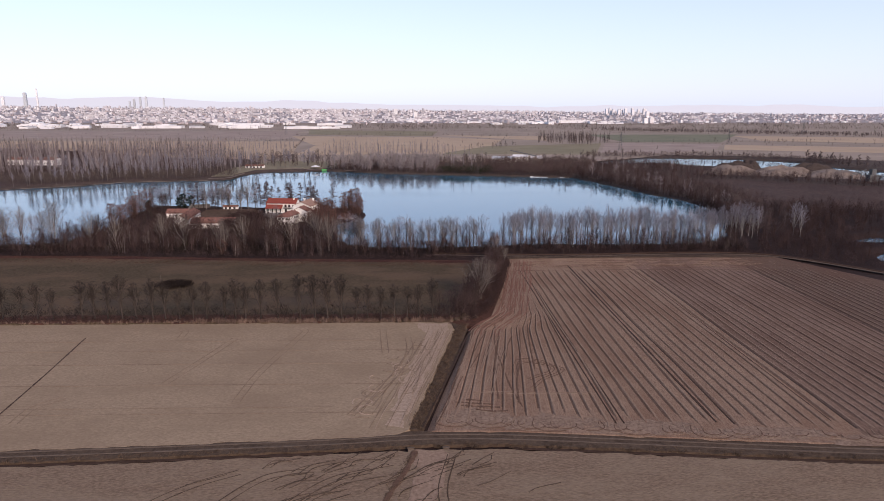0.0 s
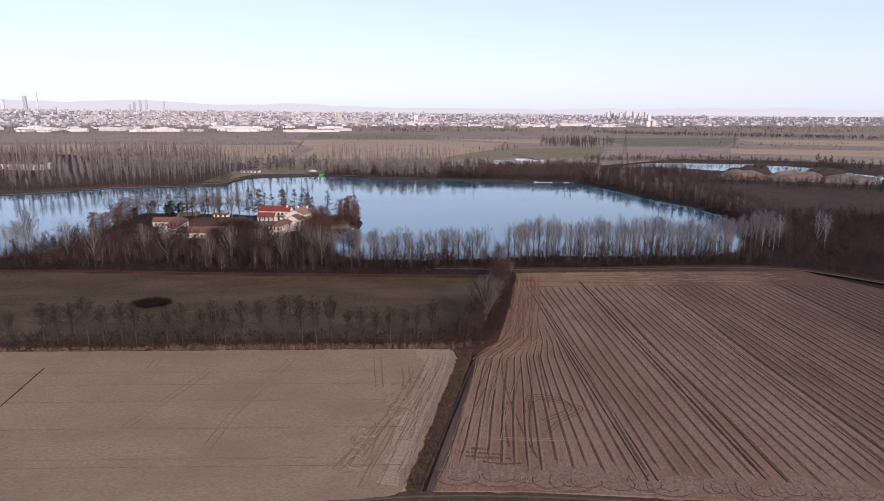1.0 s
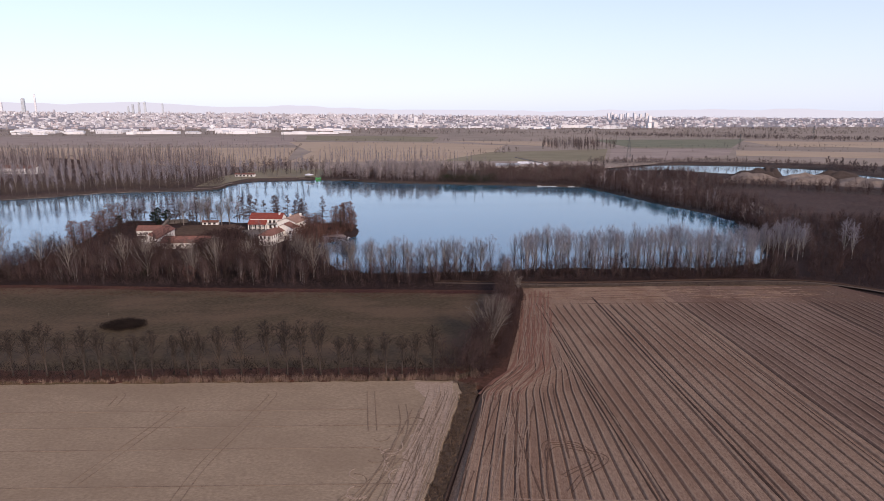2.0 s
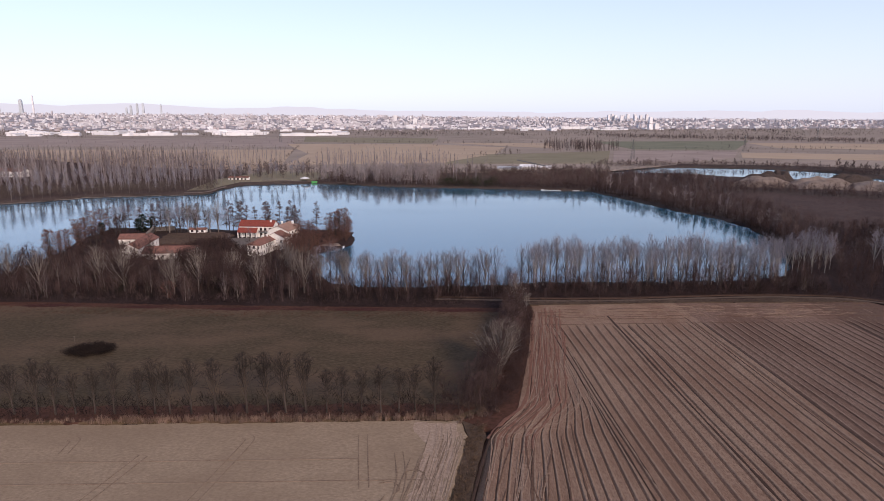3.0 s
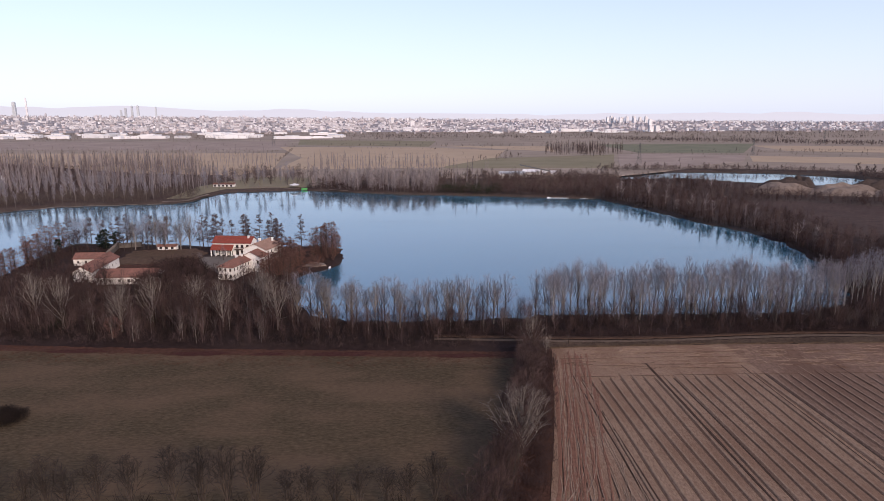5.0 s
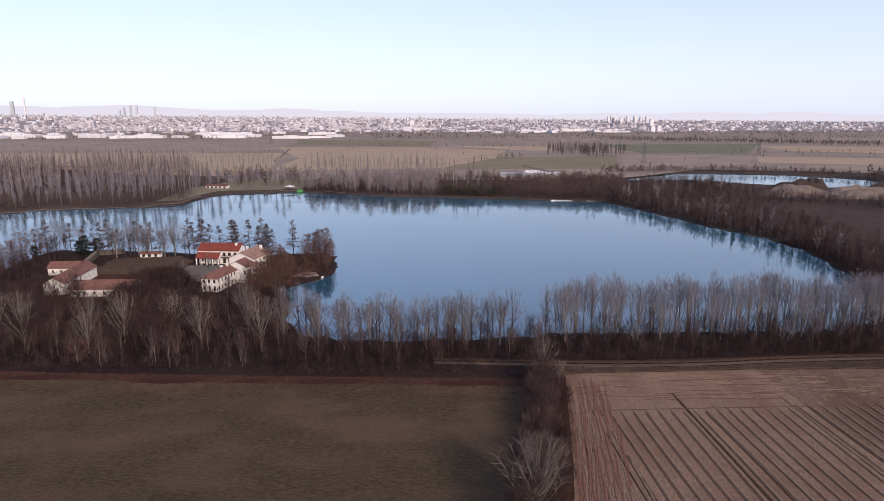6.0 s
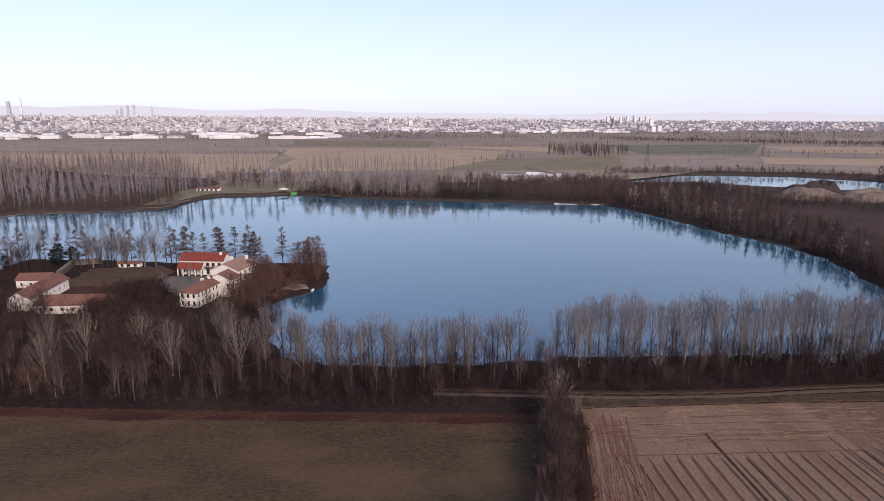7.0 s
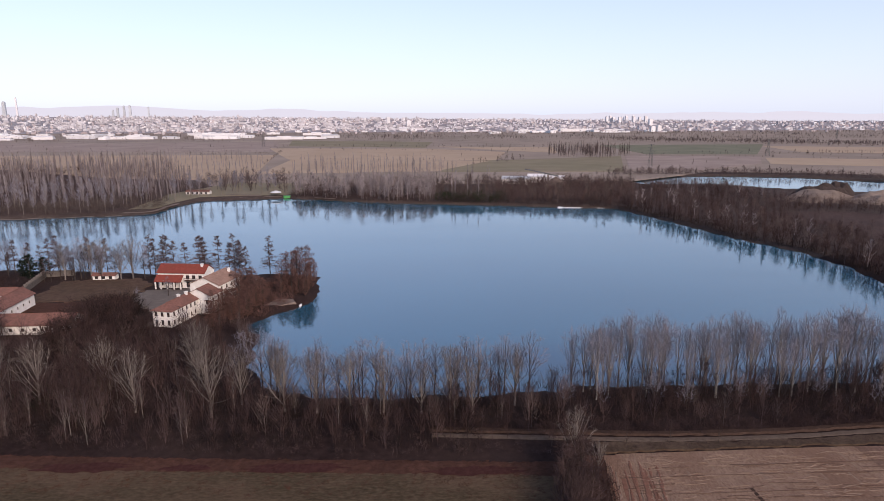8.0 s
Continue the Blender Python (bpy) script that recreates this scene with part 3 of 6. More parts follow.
ruts("turning_ring", [[(23.4, 143), (24, 148.9), (25.9, 152.6), (31.3, 151.4), (33.2, 147.2), (31.9, 144.4), (28.8, 142.4), (26.2, 140.4)],
                      [(24.4, 143.5), (25, 148.8), (27.1, 151), (31.6, 149.4), (35.4, 146.8), (34.5, 144.3), (29.7, 140.3), (26.2, 135.4)]],
     M["furrow_soil"], 0.22, 0.245, "dark ring left by a turning tractor", 0.9, 0.4)
ruts("cross_line", [[(11.9, 133.9), (22, 133), (40.2, 132.3)]], M["scraped"], 0.3, 0.24, "pale line across the furrow ends", 0.8, 0.4)
ruts("turned_clods", [[(7.7, 128.7), (11, 128.2), (16.4, 127.4)], [(8.5, 127.2), (13, 126.4), (17.5, 126)], [(12, 125), (16, 124.2), (19, 124.4)], [(10, 130), (14, 129.2)]], M["furrow_soil"], 0.7, 0.235, "dark smear of turned clods", 0, 0.7, 6)
ruts("turning_marks_pale", [[(16, 176), (23, 180), (31, 184), (36.5, 195), (37.6, 220), (38.2, 246)], [(18, 175), (26, 178.5), (34, 182), (38.2, 192), (39, 215)], [(26, 192), (30, 206), (33.5, 228), (36.8, 250)],
                            [(24, 188), (31, 199), (36, 215)]],
     M["scraped"], 0.2, 0.24, "pale tractor tracks curving over the furrows", 2.0, 0.4)
loops = []
for k in range(34):
    x = 7 + 155 * (k + scratches.random()) / 34
    y, side = track_y(x) + scratches.uniform(3.5, 5.5), scratches.uniform(-0.5, 0.5)
    for q in range(scratches.randrange(2, 5)):
        w = 1.1 + 0.8 * q + scratches.uniform(-0.1, 0.1)
        turn = [a + side for a in np.arange(math.pi * scratches.uniform(0.8, 1.05), math.pi * scratches.uniform(1.85, 2.2), 0.4)]
        loops.append([(x + 1.5 * w * math.cos(a), y + w * (math.sin(a) if math.sin(a) < 0 else 2 * math.sin(a))) for a in turn])
ruts("headland_loops", loops[::2], M["furrow_soil"], 0.2, 0.245, "looping furrow ends at the headland", 0, 0.5, 5)
ruts("headland_loops_pale", loops[1::2], M["ridge_soil"], 0.24, 0.245, "pale looping furrow ends at the headland", 0, 0.5, 5)
for nm, wide, gaps in (("tramlines", 0.42, ((38.9, 246), (40.6, 244))), ("tramline_deep", 0.6, ((60.2, 252),)), ("tramline_faint", 0.26, ((84.8, 250), (110, 250), (134, 248)))):
    ruts(nm, [[(x + 2.2, 118), (x + 1.6, 150), (x + 0.8, 200), (x, y1)] for x, y1 in gaps], M["furrow"], wide, 0.235, "dark straight tramlines along the furrows", 0, 0.3, 14)
ruts("fan_marks_dark", scratch(14, east_edge, 117, 200, 12, 0.12), M["furrow_soil"], 0.26, 0.24, "dark lines curving beside the ditch", 0, 0.5)
rough = []
for k in range(60):
    x, y = scratches.uniform(38, 150), scratches.uniform(247, 263)
    rough.append([(x, y), (x + scratches.uniform(1, 4), y + scratches.uniform(-0.5, 0.5)), (x + scratches.uniform(5, 9), y + scratches.uniform(-0.6, 0.6))])
ruts("headland_straw", [[(x, y), (x + l * 0.5, y + scratches.uniform(-0.7, 0.7)), (x + l, y + scratches.uniform(-0.8, 0.8))] for x, y, l in ((scratches.uniform(38, 140), scratches.uniform(249.5, 263), scratches.uniform(2, 6)) for k in range(220))],
     M["scraped"], 0.17, 0.235, "pale dry scratches along the far headland", 0, 0.7, 6)
ruts("headland_scratches", rough, M["vignette_soil_far_east"], 0.2, 0.24, "dark scratches along the far headland", 0, 0.7, 5)
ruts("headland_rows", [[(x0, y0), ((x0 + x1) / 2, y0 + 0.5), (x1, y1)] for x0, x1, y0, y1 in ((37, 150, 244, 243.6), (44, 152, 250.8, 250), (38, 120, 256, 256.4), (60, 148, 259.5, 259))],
     M["vignette_soil_far_east"], 0.3, 0.238, "furrows along the far headland", 0, 0.5)
ruts("hedge_track", [[(14.6, 174), (18.5, 181), (25.2, 192), (31.5, 222), (37.5, 256)]], M["red_soil"], 0.9, 0.2, "reddish wheel track along the hedge", 2.2, 0.3)
ruts("ditch_lip", [[(0.4, 117.5), (6.2, 141.5), (14.4, 175.4), (19.5, 180.5), (24, 189)]], M["furrow"], 0.5, 0.2, "dark lip of the ditch", 0, 0.3)
slab("ditch_bank", [(-2.4, 117), (2.6, 140.5), (9.6, 176), (9, 183), (12.6, 181), (13.3, 176), (5.8, 140.5), (0.5, 117)], 0.0, M["verge"], "overgrown dry ditch with brown grass", "ditch", 0.55, 0.1, 0.18)
slab("south_verge", [(-14, 20), (-6, 20), (1.6, 109), (-2.2, 109)], 0.04, M["stubble"], "trampled grass between the bare fields", "verge", 0.6, 0.1, 0.5)
ruts("south_ditch", [[(-1.0, 108.5), (-2.6, 102), (-5.7, 93), (-12, 70), (-16, 40)]], M["furrow_soil"], 1.2, 0.13, "dark dry ditch between the bare fields", 0, 0.4, 10, 0.05)
slab("trampled_path", [(-1.2, 108.8), (4.6, 109), (5.4, 107), (4.2, 100), (2.6, 92), (-1, 78), (-5.5, 78), (-2.2, 94), (-0.6, 102)], 0.125, M["scraped"], "pale trampled path across the track", "path", 0.3, 0.3, 0.8)
churn = []
for k in range(90):
    x, y = scratches.gauss(-12, 14), scratches.uniform(84, 106)
    churn.append([(x, y), (x + scratches.uniform(1, 3), y + scratches.uniform(1, 3)), (x + scratches.uniform(2, 8), y + scratches.uniform(2, 5))])
ruts("churned_soil", churn, M["verge"], 0.2, 0.115, "dark churned streaks in the bare field", 0, 0.7, 5)
ruts("south_marks", [[(-50 + 6 * k, 84), (-46 + 6 * k, 92), (-40 + 6 * k, 98 + k % 3), (-33 + 6 * k, 102)] for k in range(0, 6, 2)] + [[(6, 84), (4, 95), (6, 107)]],
     M["verge"], 0.25, 0.11, "curved wheel marks in the bare field", 1.6, 0.4)
def blot(name, cx, cy, rx, ry, z, mat, label, seed):
    """A flat ragged patch."""
    b, r = Build(), random.Random(seed)
    rim = [(cx + math.cos(a) * rx * (1 + r.uniform(-0.28, 0.2)), cy + math.sin(a) * ry * (1 + r.uniform(-0.28, 0.2)), z) for a in np.arange(0, 6.28, 0.2)]
    for p, q in zip(rim, rim[1:] + rim[:1]):
        b.face((cx, cy, z + 0.02), p, q)
    structure(name, b, mat, label, "bare earth")


for k, (x, y, rx, ry, z) in enumerate(((12, 121, 8, 4.2, 0.215), (27, 119, 12, 3.4, 0.218), (46, 116.5, 12, 3, 0.215), (70, 113.5, 14, 2.6, 0.215), (96, 110, 14, 2.6, 0.215))):
    blot("trampled_patch_%d" % (k + 1), x, y, rx, ry, z, M["trampled"], "pale trampled earth with clods", k)
for nm, x in (("culvert_west", -1.9), ("culvert_east", 5.0)):
    b = Build()
    b.box(-0.6, -0.2, -0.6, 0.6, 0.2, 0.12)
    b.box(-0.7, -0.26, 0.12, 0.7, 0.26, 0.2)
    c = thing("culvert", pose(x, track_y(x) - 5.4, 0), "small concrete culvert head of the ditch", "culvert", "culverts under the track")
    part("headwall", b, M["track"], c)
ruts("leaf_litter", [[(-320, 276), (-189, 273), (-139, 271.5), (-95, 267.5), (-48, 264), (-3, 261.5), (31, 259.5)]], M["litter"], 4.6, 0.06, "reddish fallen leaves along the wood's edge", 0, 0.16, 40)
for k, (x, y, rx, ry) in enumerate(((-62, 263.5, 9, 1.8), (-22, 261.8, 10, 1.7), (-97, 266.5, 8, 1.8), (12, 259.6, 9, 1.6), (-130, 269.5, 10, 1.8), (-42, 262.6, 5, 1.2))):
    blot("leaf_patch_%d" % (k + 1), x, y, rx, ry, 0.12, M["wet_leaves"], "dark red damp leaves at the wood's edge", 40 + k)
slab("lane_verge", [(37, 265.4), (86, 266.6), (156, 265.8), (150, 270), (130, 270.8), (99, 270.3), (78, 268.8), (54, 268.4), (37, 269.2)], 0.06, M["verge"], "dry grass between field and lane", "verge", 0.6, 0.1, 0.5)
ROAD = [(4, 273.2), (14, 272.4), (37, 270.5), (54, 269.5), (78, 269.9), (99, 271.5), (130, 272), (157, 266), (182, 240), (215, 196), (260, 120)]
b = Build()
band(b, smooth_line(ROAD, 12), 1.7, 0.1, 0.05, 0.15)
structure("road", b, M["track"], "pale gravel lane along the wood", "lane")
ruts("road_verge", [[(x, y + 2.2) for x, y in ROAD]], M["furrow"], 2.0, 0.2, "dark grassy bank beside the lane", 0, 0.3, 14, 0.3)


# ---- trees ----
def fan_tree(seed, h, r_trunk, fork, leaders, wide, subs, twigs, twig_len, twig_r=0.03, droop=0.3, pale_subs=False, sides=5):
    """Straight limbs that fan out and up from the trunk to a rounded crown. fork: height of the first limb; wide: half the crown's width."""
    r = random.Random(seed)
    wood, fine = Build(), Build()
    lean = Vector((r.uniform(-0.04, 0.04), r.uniform(-0.04, 0.04), 0)) * h
    axis = [Vector((0, 0, -0.3))] + [lean * t + Vector((r.gauss(0, 0.09), r.gauss(0, 0.09), h * t)) for t in (0.2, 0.4, 0.6, 0.8, 0.99)]
    wood.tube(axis, [r_trunk * k for k in (1.25, 0.9, 0.62, 0.4, 0.22)] + [0.012], sides)
    limbs = [axis[2:]]
    for i in range(leaders):
        q = 1 - 0.8 * (i + r.random() * 0.6) / leaders
        t = fork + (0.5 - fork) * (1 - q) + r.uniform(-0.02, 0.04)
        k = min(int(t * 5), 4)
        p0 = axis[k].lerp(axis[k + 1], t * 5 - k)
        a = 2.4 * i + r.uniform(-0.6, 0.6)
        reach = wide * q * r.uniform(0.75, 1.1)
        top = h * (1 - droop * q * q) * r.uniform(0.9, 1.02)
        pts = [p0]
        for j in range(1, 5):
            w = j / 4
            d = reach * (1 - (1 - w) ** 1.35)
            pts.append(p0 + Vector((math.cos(a) * d + r.gauss(0, 0.1), math.sin(a) * d + r.gauss(0, 0.1), (top - p0.z) * w)))
        g = r_trunk * r.uniform(0.34, 0.5)
        fine.tube(pts, [g, g * 0.72, g * 0.48, g * 0.27, 0.01], 4)
        limbs.append(pts)
    mark, thin = len(fine.f), []

    def within(p, base):
        """Keeps a tip under the rounded top of the crown, yet rising from its base."""
        top = h * (1.02 - droop * 0.9 * min((p.x * p.x + p.y * p.y) / (wide * wide), 1.4)) + r.uniform(-0.3, 0.3)
        p.z = max(min(p.z, top), base.z + 0.3 * (p - base).length)
        return p

    for i in range(subs):
        pts = limbs[i % len(limbs)]
        t = r.uniform(0.15, 0.97) ** 0.8
        k = min(int(t * (len(pts) - 1)), len(pts) - 2)
        p0 = pts[k].lerp(pts[k + 1], t * (len(pts) - 1) - k)
        way = (pts[-1] - pts[0]).normalized() + Vector((r.gauss(0, 0.55), r.gauss(0, 0.55), r.gauss(0.0, 0.25)))
        size = ((1 - t) * (pts[-1] - pts[0]).length * 0.5 + twig_len * 0.8) * r.uniform(0.7, 1.15)
        d = within(p0 + way.normalized() * size, p0) - p0
        p1 = p0 + d * 0.5 + Vector((r.gauss(0, 0.05), r.gauss(0, 0.05), -0.02)) * size
        fine.tube([p0, p1, p0 + d], [twig_r * 1.5, twig_r * 1.1, 0], 3)
        thin.append((p0, p1, p0 + d))
    fine.inner = len(fine.f) if pale_subs else mark
    for i in range(twigs):
        p0, p1, p2 = thin[r.randrange(len(thin))]
        t = r.random() ** 0.8
        p = p0.lerp(p1, t * 2) if t < 0.5 else p1.lerp(p2, t * 2 - 1)
        d = (p2 - p0).normalized() * 0.7 + Vector((r.gauss(0, 0.6), r.gauss(0, 0.6), r.gauss(0.12, 0.35)))
        d = within(p + d.normalized() * twig_len * r.uniform(0.4, 1.0), p) - p
        fine.tube([p, p + d], [twig_r * r.uniform(0.6, 1.1), 0], 3)
    return wood, fine


def leafy(seed, h, r_crown, n, size, base=0.12, cone=True):
    """Trunk and a crown of small leaf clumps on branches, with gaps."""
    r = random.Random(seed)
    wood, crown = Build(), Build()
    wood.tube([(0, 0, -0.3), (0.1, 0, h * 0.5), (0, 0.1, h * 0.97)], [h * 0.018 + 0.06, h * 0.011 + 0.04, 0.02], 6)
    tiers = max(int(h * 1.3), 6)
    spokes = []
    for i in range(tiers):
        t = base + (0.98 - base) * (i + r.random() * 0.5) / tiers
        reach = r_crown * ((1.05 - t) ** 0.95 if cone else math.sin(math.pi * min(max((t - base) / (1.05 - base), 0.05), 1)) ** 0.6) * r.uniform(0.6, 1.15)
        for k in range(3):
            a = i * 2.1 + k * 2.09 + r.uniform(-0.5, 0.5)
            p0 = Vector((0, 0, h * t))
            p1 = p0 + Vector((math.cos(a) * reach, math.sin(a) * reach, reach * r.uniform(0.05, 0.4)))
            crown.tube([p0, p1], [0.05, 0], 3)
            spokes.append((p0, p1))
    crown.inner = len(crown.f)
    for i in range(n):
        p0, p1 = spokes[r.randrange(len(spokes))]
        p = p0.lerp(p1, r.random() ** 0.45) + Vector((r.gauss(0, 0.3), r.gauss(0, 0.3), r.gauss(0, 0.25)))
        d = Vector((r.gauss(0, 1), r.gauss(0, 1), r.gauss(0.1, 0.5))).normalized() * size * r.uniform(0.5, 1.3)
        crown.tube([p, p + d], [size * 0.26 * r.uniform(0.6, 1.2), 0], 3)
    return wood, crown


def airy_cone(seed, h, r_crown, n):
    """A half-bare conifer: straight trunk, level branches shorter towards the tip, fine twigs along them."""
    r = random.Random(seed)
    wood, crown = Build(), Build()
    wood.tube([(0, 0, -0.3), (0.08, 0, h * 0.5), (0, 0.08, h)], [0.2, 0.12, 0.01], 6)
    arms = []
    for i in range(int(h * 4.2)):
        t = 0.1 + 0.88 * r.random()
        reach = r_crown * (1.04 - t) ** 0.8 * r.uniform(0.55, 1.15)
        a = r.uniform(0, 6.28)
        p0 = Vector((0, 0, h * t))
        p1 = p0 + Vector((math.cos(a) * reach, math.sin(a) * reach, reach * r.uniform(-0.1, 0.35)))
        crown.tube([p0, p1], [0.045, 0], 3)
        arms.append((p0, p1))
    crown.inner = len(crown.f)
    for i in range(n):
        p0, p1 = arms[r.randrange(len(arms))]
        p = p0.lerp(p1, r.random() ** 0.6)
        d = (p1 - p0).normalized() * 0.5 + Vector((r.gauss(0, 0.6), r.gauss(0, 0.6), r.gauss(-0.05, 0.4)))
        crown.tube([p, p + d.normalized() * r.uniform(0.4, 1.1)], [0.062 * r.uniform(0.7, 1.3), 0], 3)
    return wood, crown


def tree_kind(name, builds, bark, crown_mat, label, category, group, trunk_label="", crown_name="crown", ivy=False):
    """Masters of one kind of tree; returns a function that plants one."""
    meshes = [(w.mesh(name + "_trunk", bark), c.mesh(name + "_crown", crown_mat, bark)) for w, c in builds]
    masters = {}

    def plant(x, y, k, turn, size=1.0, z=None, tall=1.0):
        k %= len(meshes)
        m = pose(x, y, gz(x, y) if z is None else z, 0, 0, turn) @ Matrix.Diagonal((size, size, size * tall, 1))
        if k not in masters:
            t = thing(name, m, label, category, group)
            part("trunk", meshes[k][0], None, t, trunk_label)
            part(crown_name, meshes[k][1], None, t)
            masters[k] = t
            return t
        t = copy_thing(masters[k], m)
        t.scale = (size, size, size * tall)
        return t

    return plant


poplar = tree_kind("poplar", [fan_tree(10 + i, 19, 0.19, 0.16, 12, 3.2, 100, 850, 1.35, 0.022, 0.24) for i in range(5)], M["bark_white"], M["twig_grey"],
                   "tall bare poplar with a pale trunk on the lake shore", "tree", "poplars along the lake", "pale grey trunk")
ash = tree_kind("bare_tree", [fan_tree(30 + i, 16, 0.26, 0.12, 13, 5.2, 130, 560, 1.7, 0.027, 0.3, True) for i in range(5)], M["bark_pale"], M["twig_mid"],
                "broad bare tree with pale branches in the wood", "tree", "bare trees of the lakeside wood", "pale trunk and limbs")
alder = tree_kind("alder", [fan_tree(50 + i, 14.5, 0.16, 0.16, 10, 4.3, 80, 420, 1.45, 0.025, 0.42) for i in range(5)], M["bark_dark"], M["twig_grey"],
                  "slender bare tree with dark trunk by the water", "tree", "bare trees by the water", "dark trunk")
thorn = tree_kind("brown_tree", [fan_tree(70 + i, 12, 0.13, 0.08, 8, 3.4, 50, 260, 1.8, 0.034, 0.4) for i in range(4)], M["bark_dark"], M["twig_brown"],
                  "dense brown bare tree of the wood", "tree", "brown trees of the wood")
row_tree = tree_kind("hedgerow_tree", [fan_tree(90 + i, 12.5, 0.22, 0.22, 10, 2.1, 70, 640, 1.4, 0.028, 0.16) for i in range(4)], M["bark_dark"], M["twig_row"],
                     "slim dark bare tree in a field row", "tree", "trees in the field row", "dark trunk")
big_tree = tree_kind("field_tree", [fan_tree(110, 15, 0.36, 0.07, 28, 7.8, 320, 2300, 1.7, 0.026, 0.35, True)], M["bark_pale"], M["twig_mid"],
                     "large pale bare tree standing in the hedge", "tree", "", "pale forked trunk and limbs")
cypress = tree_kind("swamp_cypress", [airy_cone(130 + i, 15, 4.6, 1300) for i in range(4)], M["bark_dark"], M["conifer"],
                    "thin dark conifer on the lake shore, half bare", "tree", "conifers along the shore")
rusty = tree_kind("rusty_cypress", [leafy(150 + i, 13, 4.0, 1450, 0.4, 0.06, False) for i in range(4)], M["bark_dark"], M["rust"],
                  "rusty brown cypress in winter foliage by the water", "tree", "rusty trees of the peninsula")
yew = tree_kind("evergreen_tree", [leafy(170 + i, 9, 3.0, 1100, 0.6, 0.03, False) for i in range(2)], M["bark_dark"], M["evergreen"],
                "dark dense evergreen tree in the garden", "tree", "evergreens of the garden")
plume = tree_kind("plantation_poplar", [fan_tree(190 + i, 24, 0.17, 0.08, 9, 2.1, 60, 190, 2.4, 0.06, 0.2, False, 4) for i in range(4)], M["bark_pale"], M["twig_grey"],
                  "narrow bare poplar of the plantation", "tree", "poplars of the plantation")

sapling = tree_kind("sapling", [fan_tree(210 + i, 10, 0.08, 0.15, 6, 1.9, 36, 180, 1.4, 0.026) for i in range(4)], M["bark_pale"], M["brush"],
                  "slender young tree with brown twigs in the wood", "tree", "young trees of the wood", "thin pale trunk")

ri = random.Random(21)
u = ri.uniform


def along(line, gap, jitter, fn):
    """Calls fn at points along a line, about a gap apart."""
    for (ax, ay), (bx, by) in zip(line, line[1:]):
        n = max(int(math.hypot(bx - ax, by - ay) / gap), 1)
        for k in range(n):
            t = (k + u(-0.3, 0.3)) / n
            fn(ax + (bx - ax) * t + u(-jitter, jitter), ay + (by - ay) * t + u(-jitter, jitter))


def fill(poly, n, lo, hi, keep=None, z=None, tall=(0.8, 1.2), rr=ri):
    """Random places in a polygon."""
    x0, x1 = min(p[0] for p in poly), max(p[0] for p in poly)
    y0, y1 = min(p[1] for p in poly), max(p[1] for p in poly)
    gen = np.random.default_rng(rr.randrange(10 ** 6))
    px, py = gen.uniform(x0, x1, n * 5), gen.uniform(y0, y1, n * 5)
    ok = shore(poly, px, py) < 0
    zz = relief(px, py)
    ok &= zz > WATER + 0.25
    if keep is not None:
        ok &= keep(px, py)
    out = []
    for x, y, g in list(zip(px[ok], py[ok], zz[ok]))[:n]:
        out.append((rr.randrange(60), x, y, g if z is None else z, rr.uniform(0, 6.28), rr.uniform(lo, hi), rr.uniform(*tall)))
    return out


rs = random.Random(33)
for p in fill([(-150, 279), (-95, 273), (-48, 269.5), (20, 274), (30, 280), (-30, 286), (-42, 300), (-48, 332), (-70, 334), (-80, 300), (-150, 296)], 75, 0, 1, rr=rs):
    sapling(p[1], p[2], rs.randrange(4), rs.uniform(0, 360), rs.uniform(0.6, 1.15))
# the row between field and meadow
for x in (-132, -126, -121, -116, -107, -103, -99, -94.5, -90, -85, -81, -76.5, -72.3, -68, -62.5, -59, -55.7, -51, -45.6, -38.7, -34, -30, -25.6, -21, -17.5, -13.3, -9, -5, -1.3, 3):
    row_tree(x, 187.6 - 0.014 * (x + 60), ri.randrange(4), u(0, 360), 1.15 if x in (-38.7, -34, -30, -25.6, -94.5) else u(0.8, 1.05), 0.05)
for x in np.arange(-200, -136, 5.2):
    row_tree(x, 189, ri.randrange(4), u(0, 360), u(0.8, 1.1), 0.05)
# hedge beside the ploughed field
big_tree(19.8, 207, 0, 40, 1.0, 0.08)
for x, y, k, s in ((31.3, 262.5, 0, 0.72), (34.4, 257.5, 3, 0.45)):
    ash(x, y, k, u(0, 360), s, 0.05)
for x, y in ((28.5, 257), (31, 250.5), (27, 243), (24.5, 228), (30, 260), (14.5, 192), (17, 197), (12, 189), (8, 188), (22, 215), (24, 222), (26, 235), (29, 246), (30.5, 256), (33, 263), (27.5, 239), (16, 201), (13, 198), (11, 193), (18, 203), (21, 210), (25, 228), (20, 222), (23, 236), (27, 250), (5, 189.5), (15, 206), (17.5, 214)):
    thorn(x + u(-1, 1), y, ri.randrange(4), u(0, 360), u(0.55, 0.95), 0.05)
# lake shore: poplars to the east, looser trees to the west of them
along([(38, 294.5), (70, 296), (110, 295.5), (140, 299), (152, 306)], 1.8, 1.2, lambda x, y: poplar(x, y, ri.randrange(5), u(0, 360), u(0.82, 1.08)))
along([(42, 289), (90, 290), (140, 291)], 5, 2.0, lambda x, y: poplar(x, y, ri.randrange(5), u(0, 360), u(0.7, 0.95)))
along([(38, 289), (90, 290), (150, 294)], 2.6, 2.5, lambda x, y: thorn(x, y, ri.randrange(4), u(0, 360), u(0.5, 0.85)))
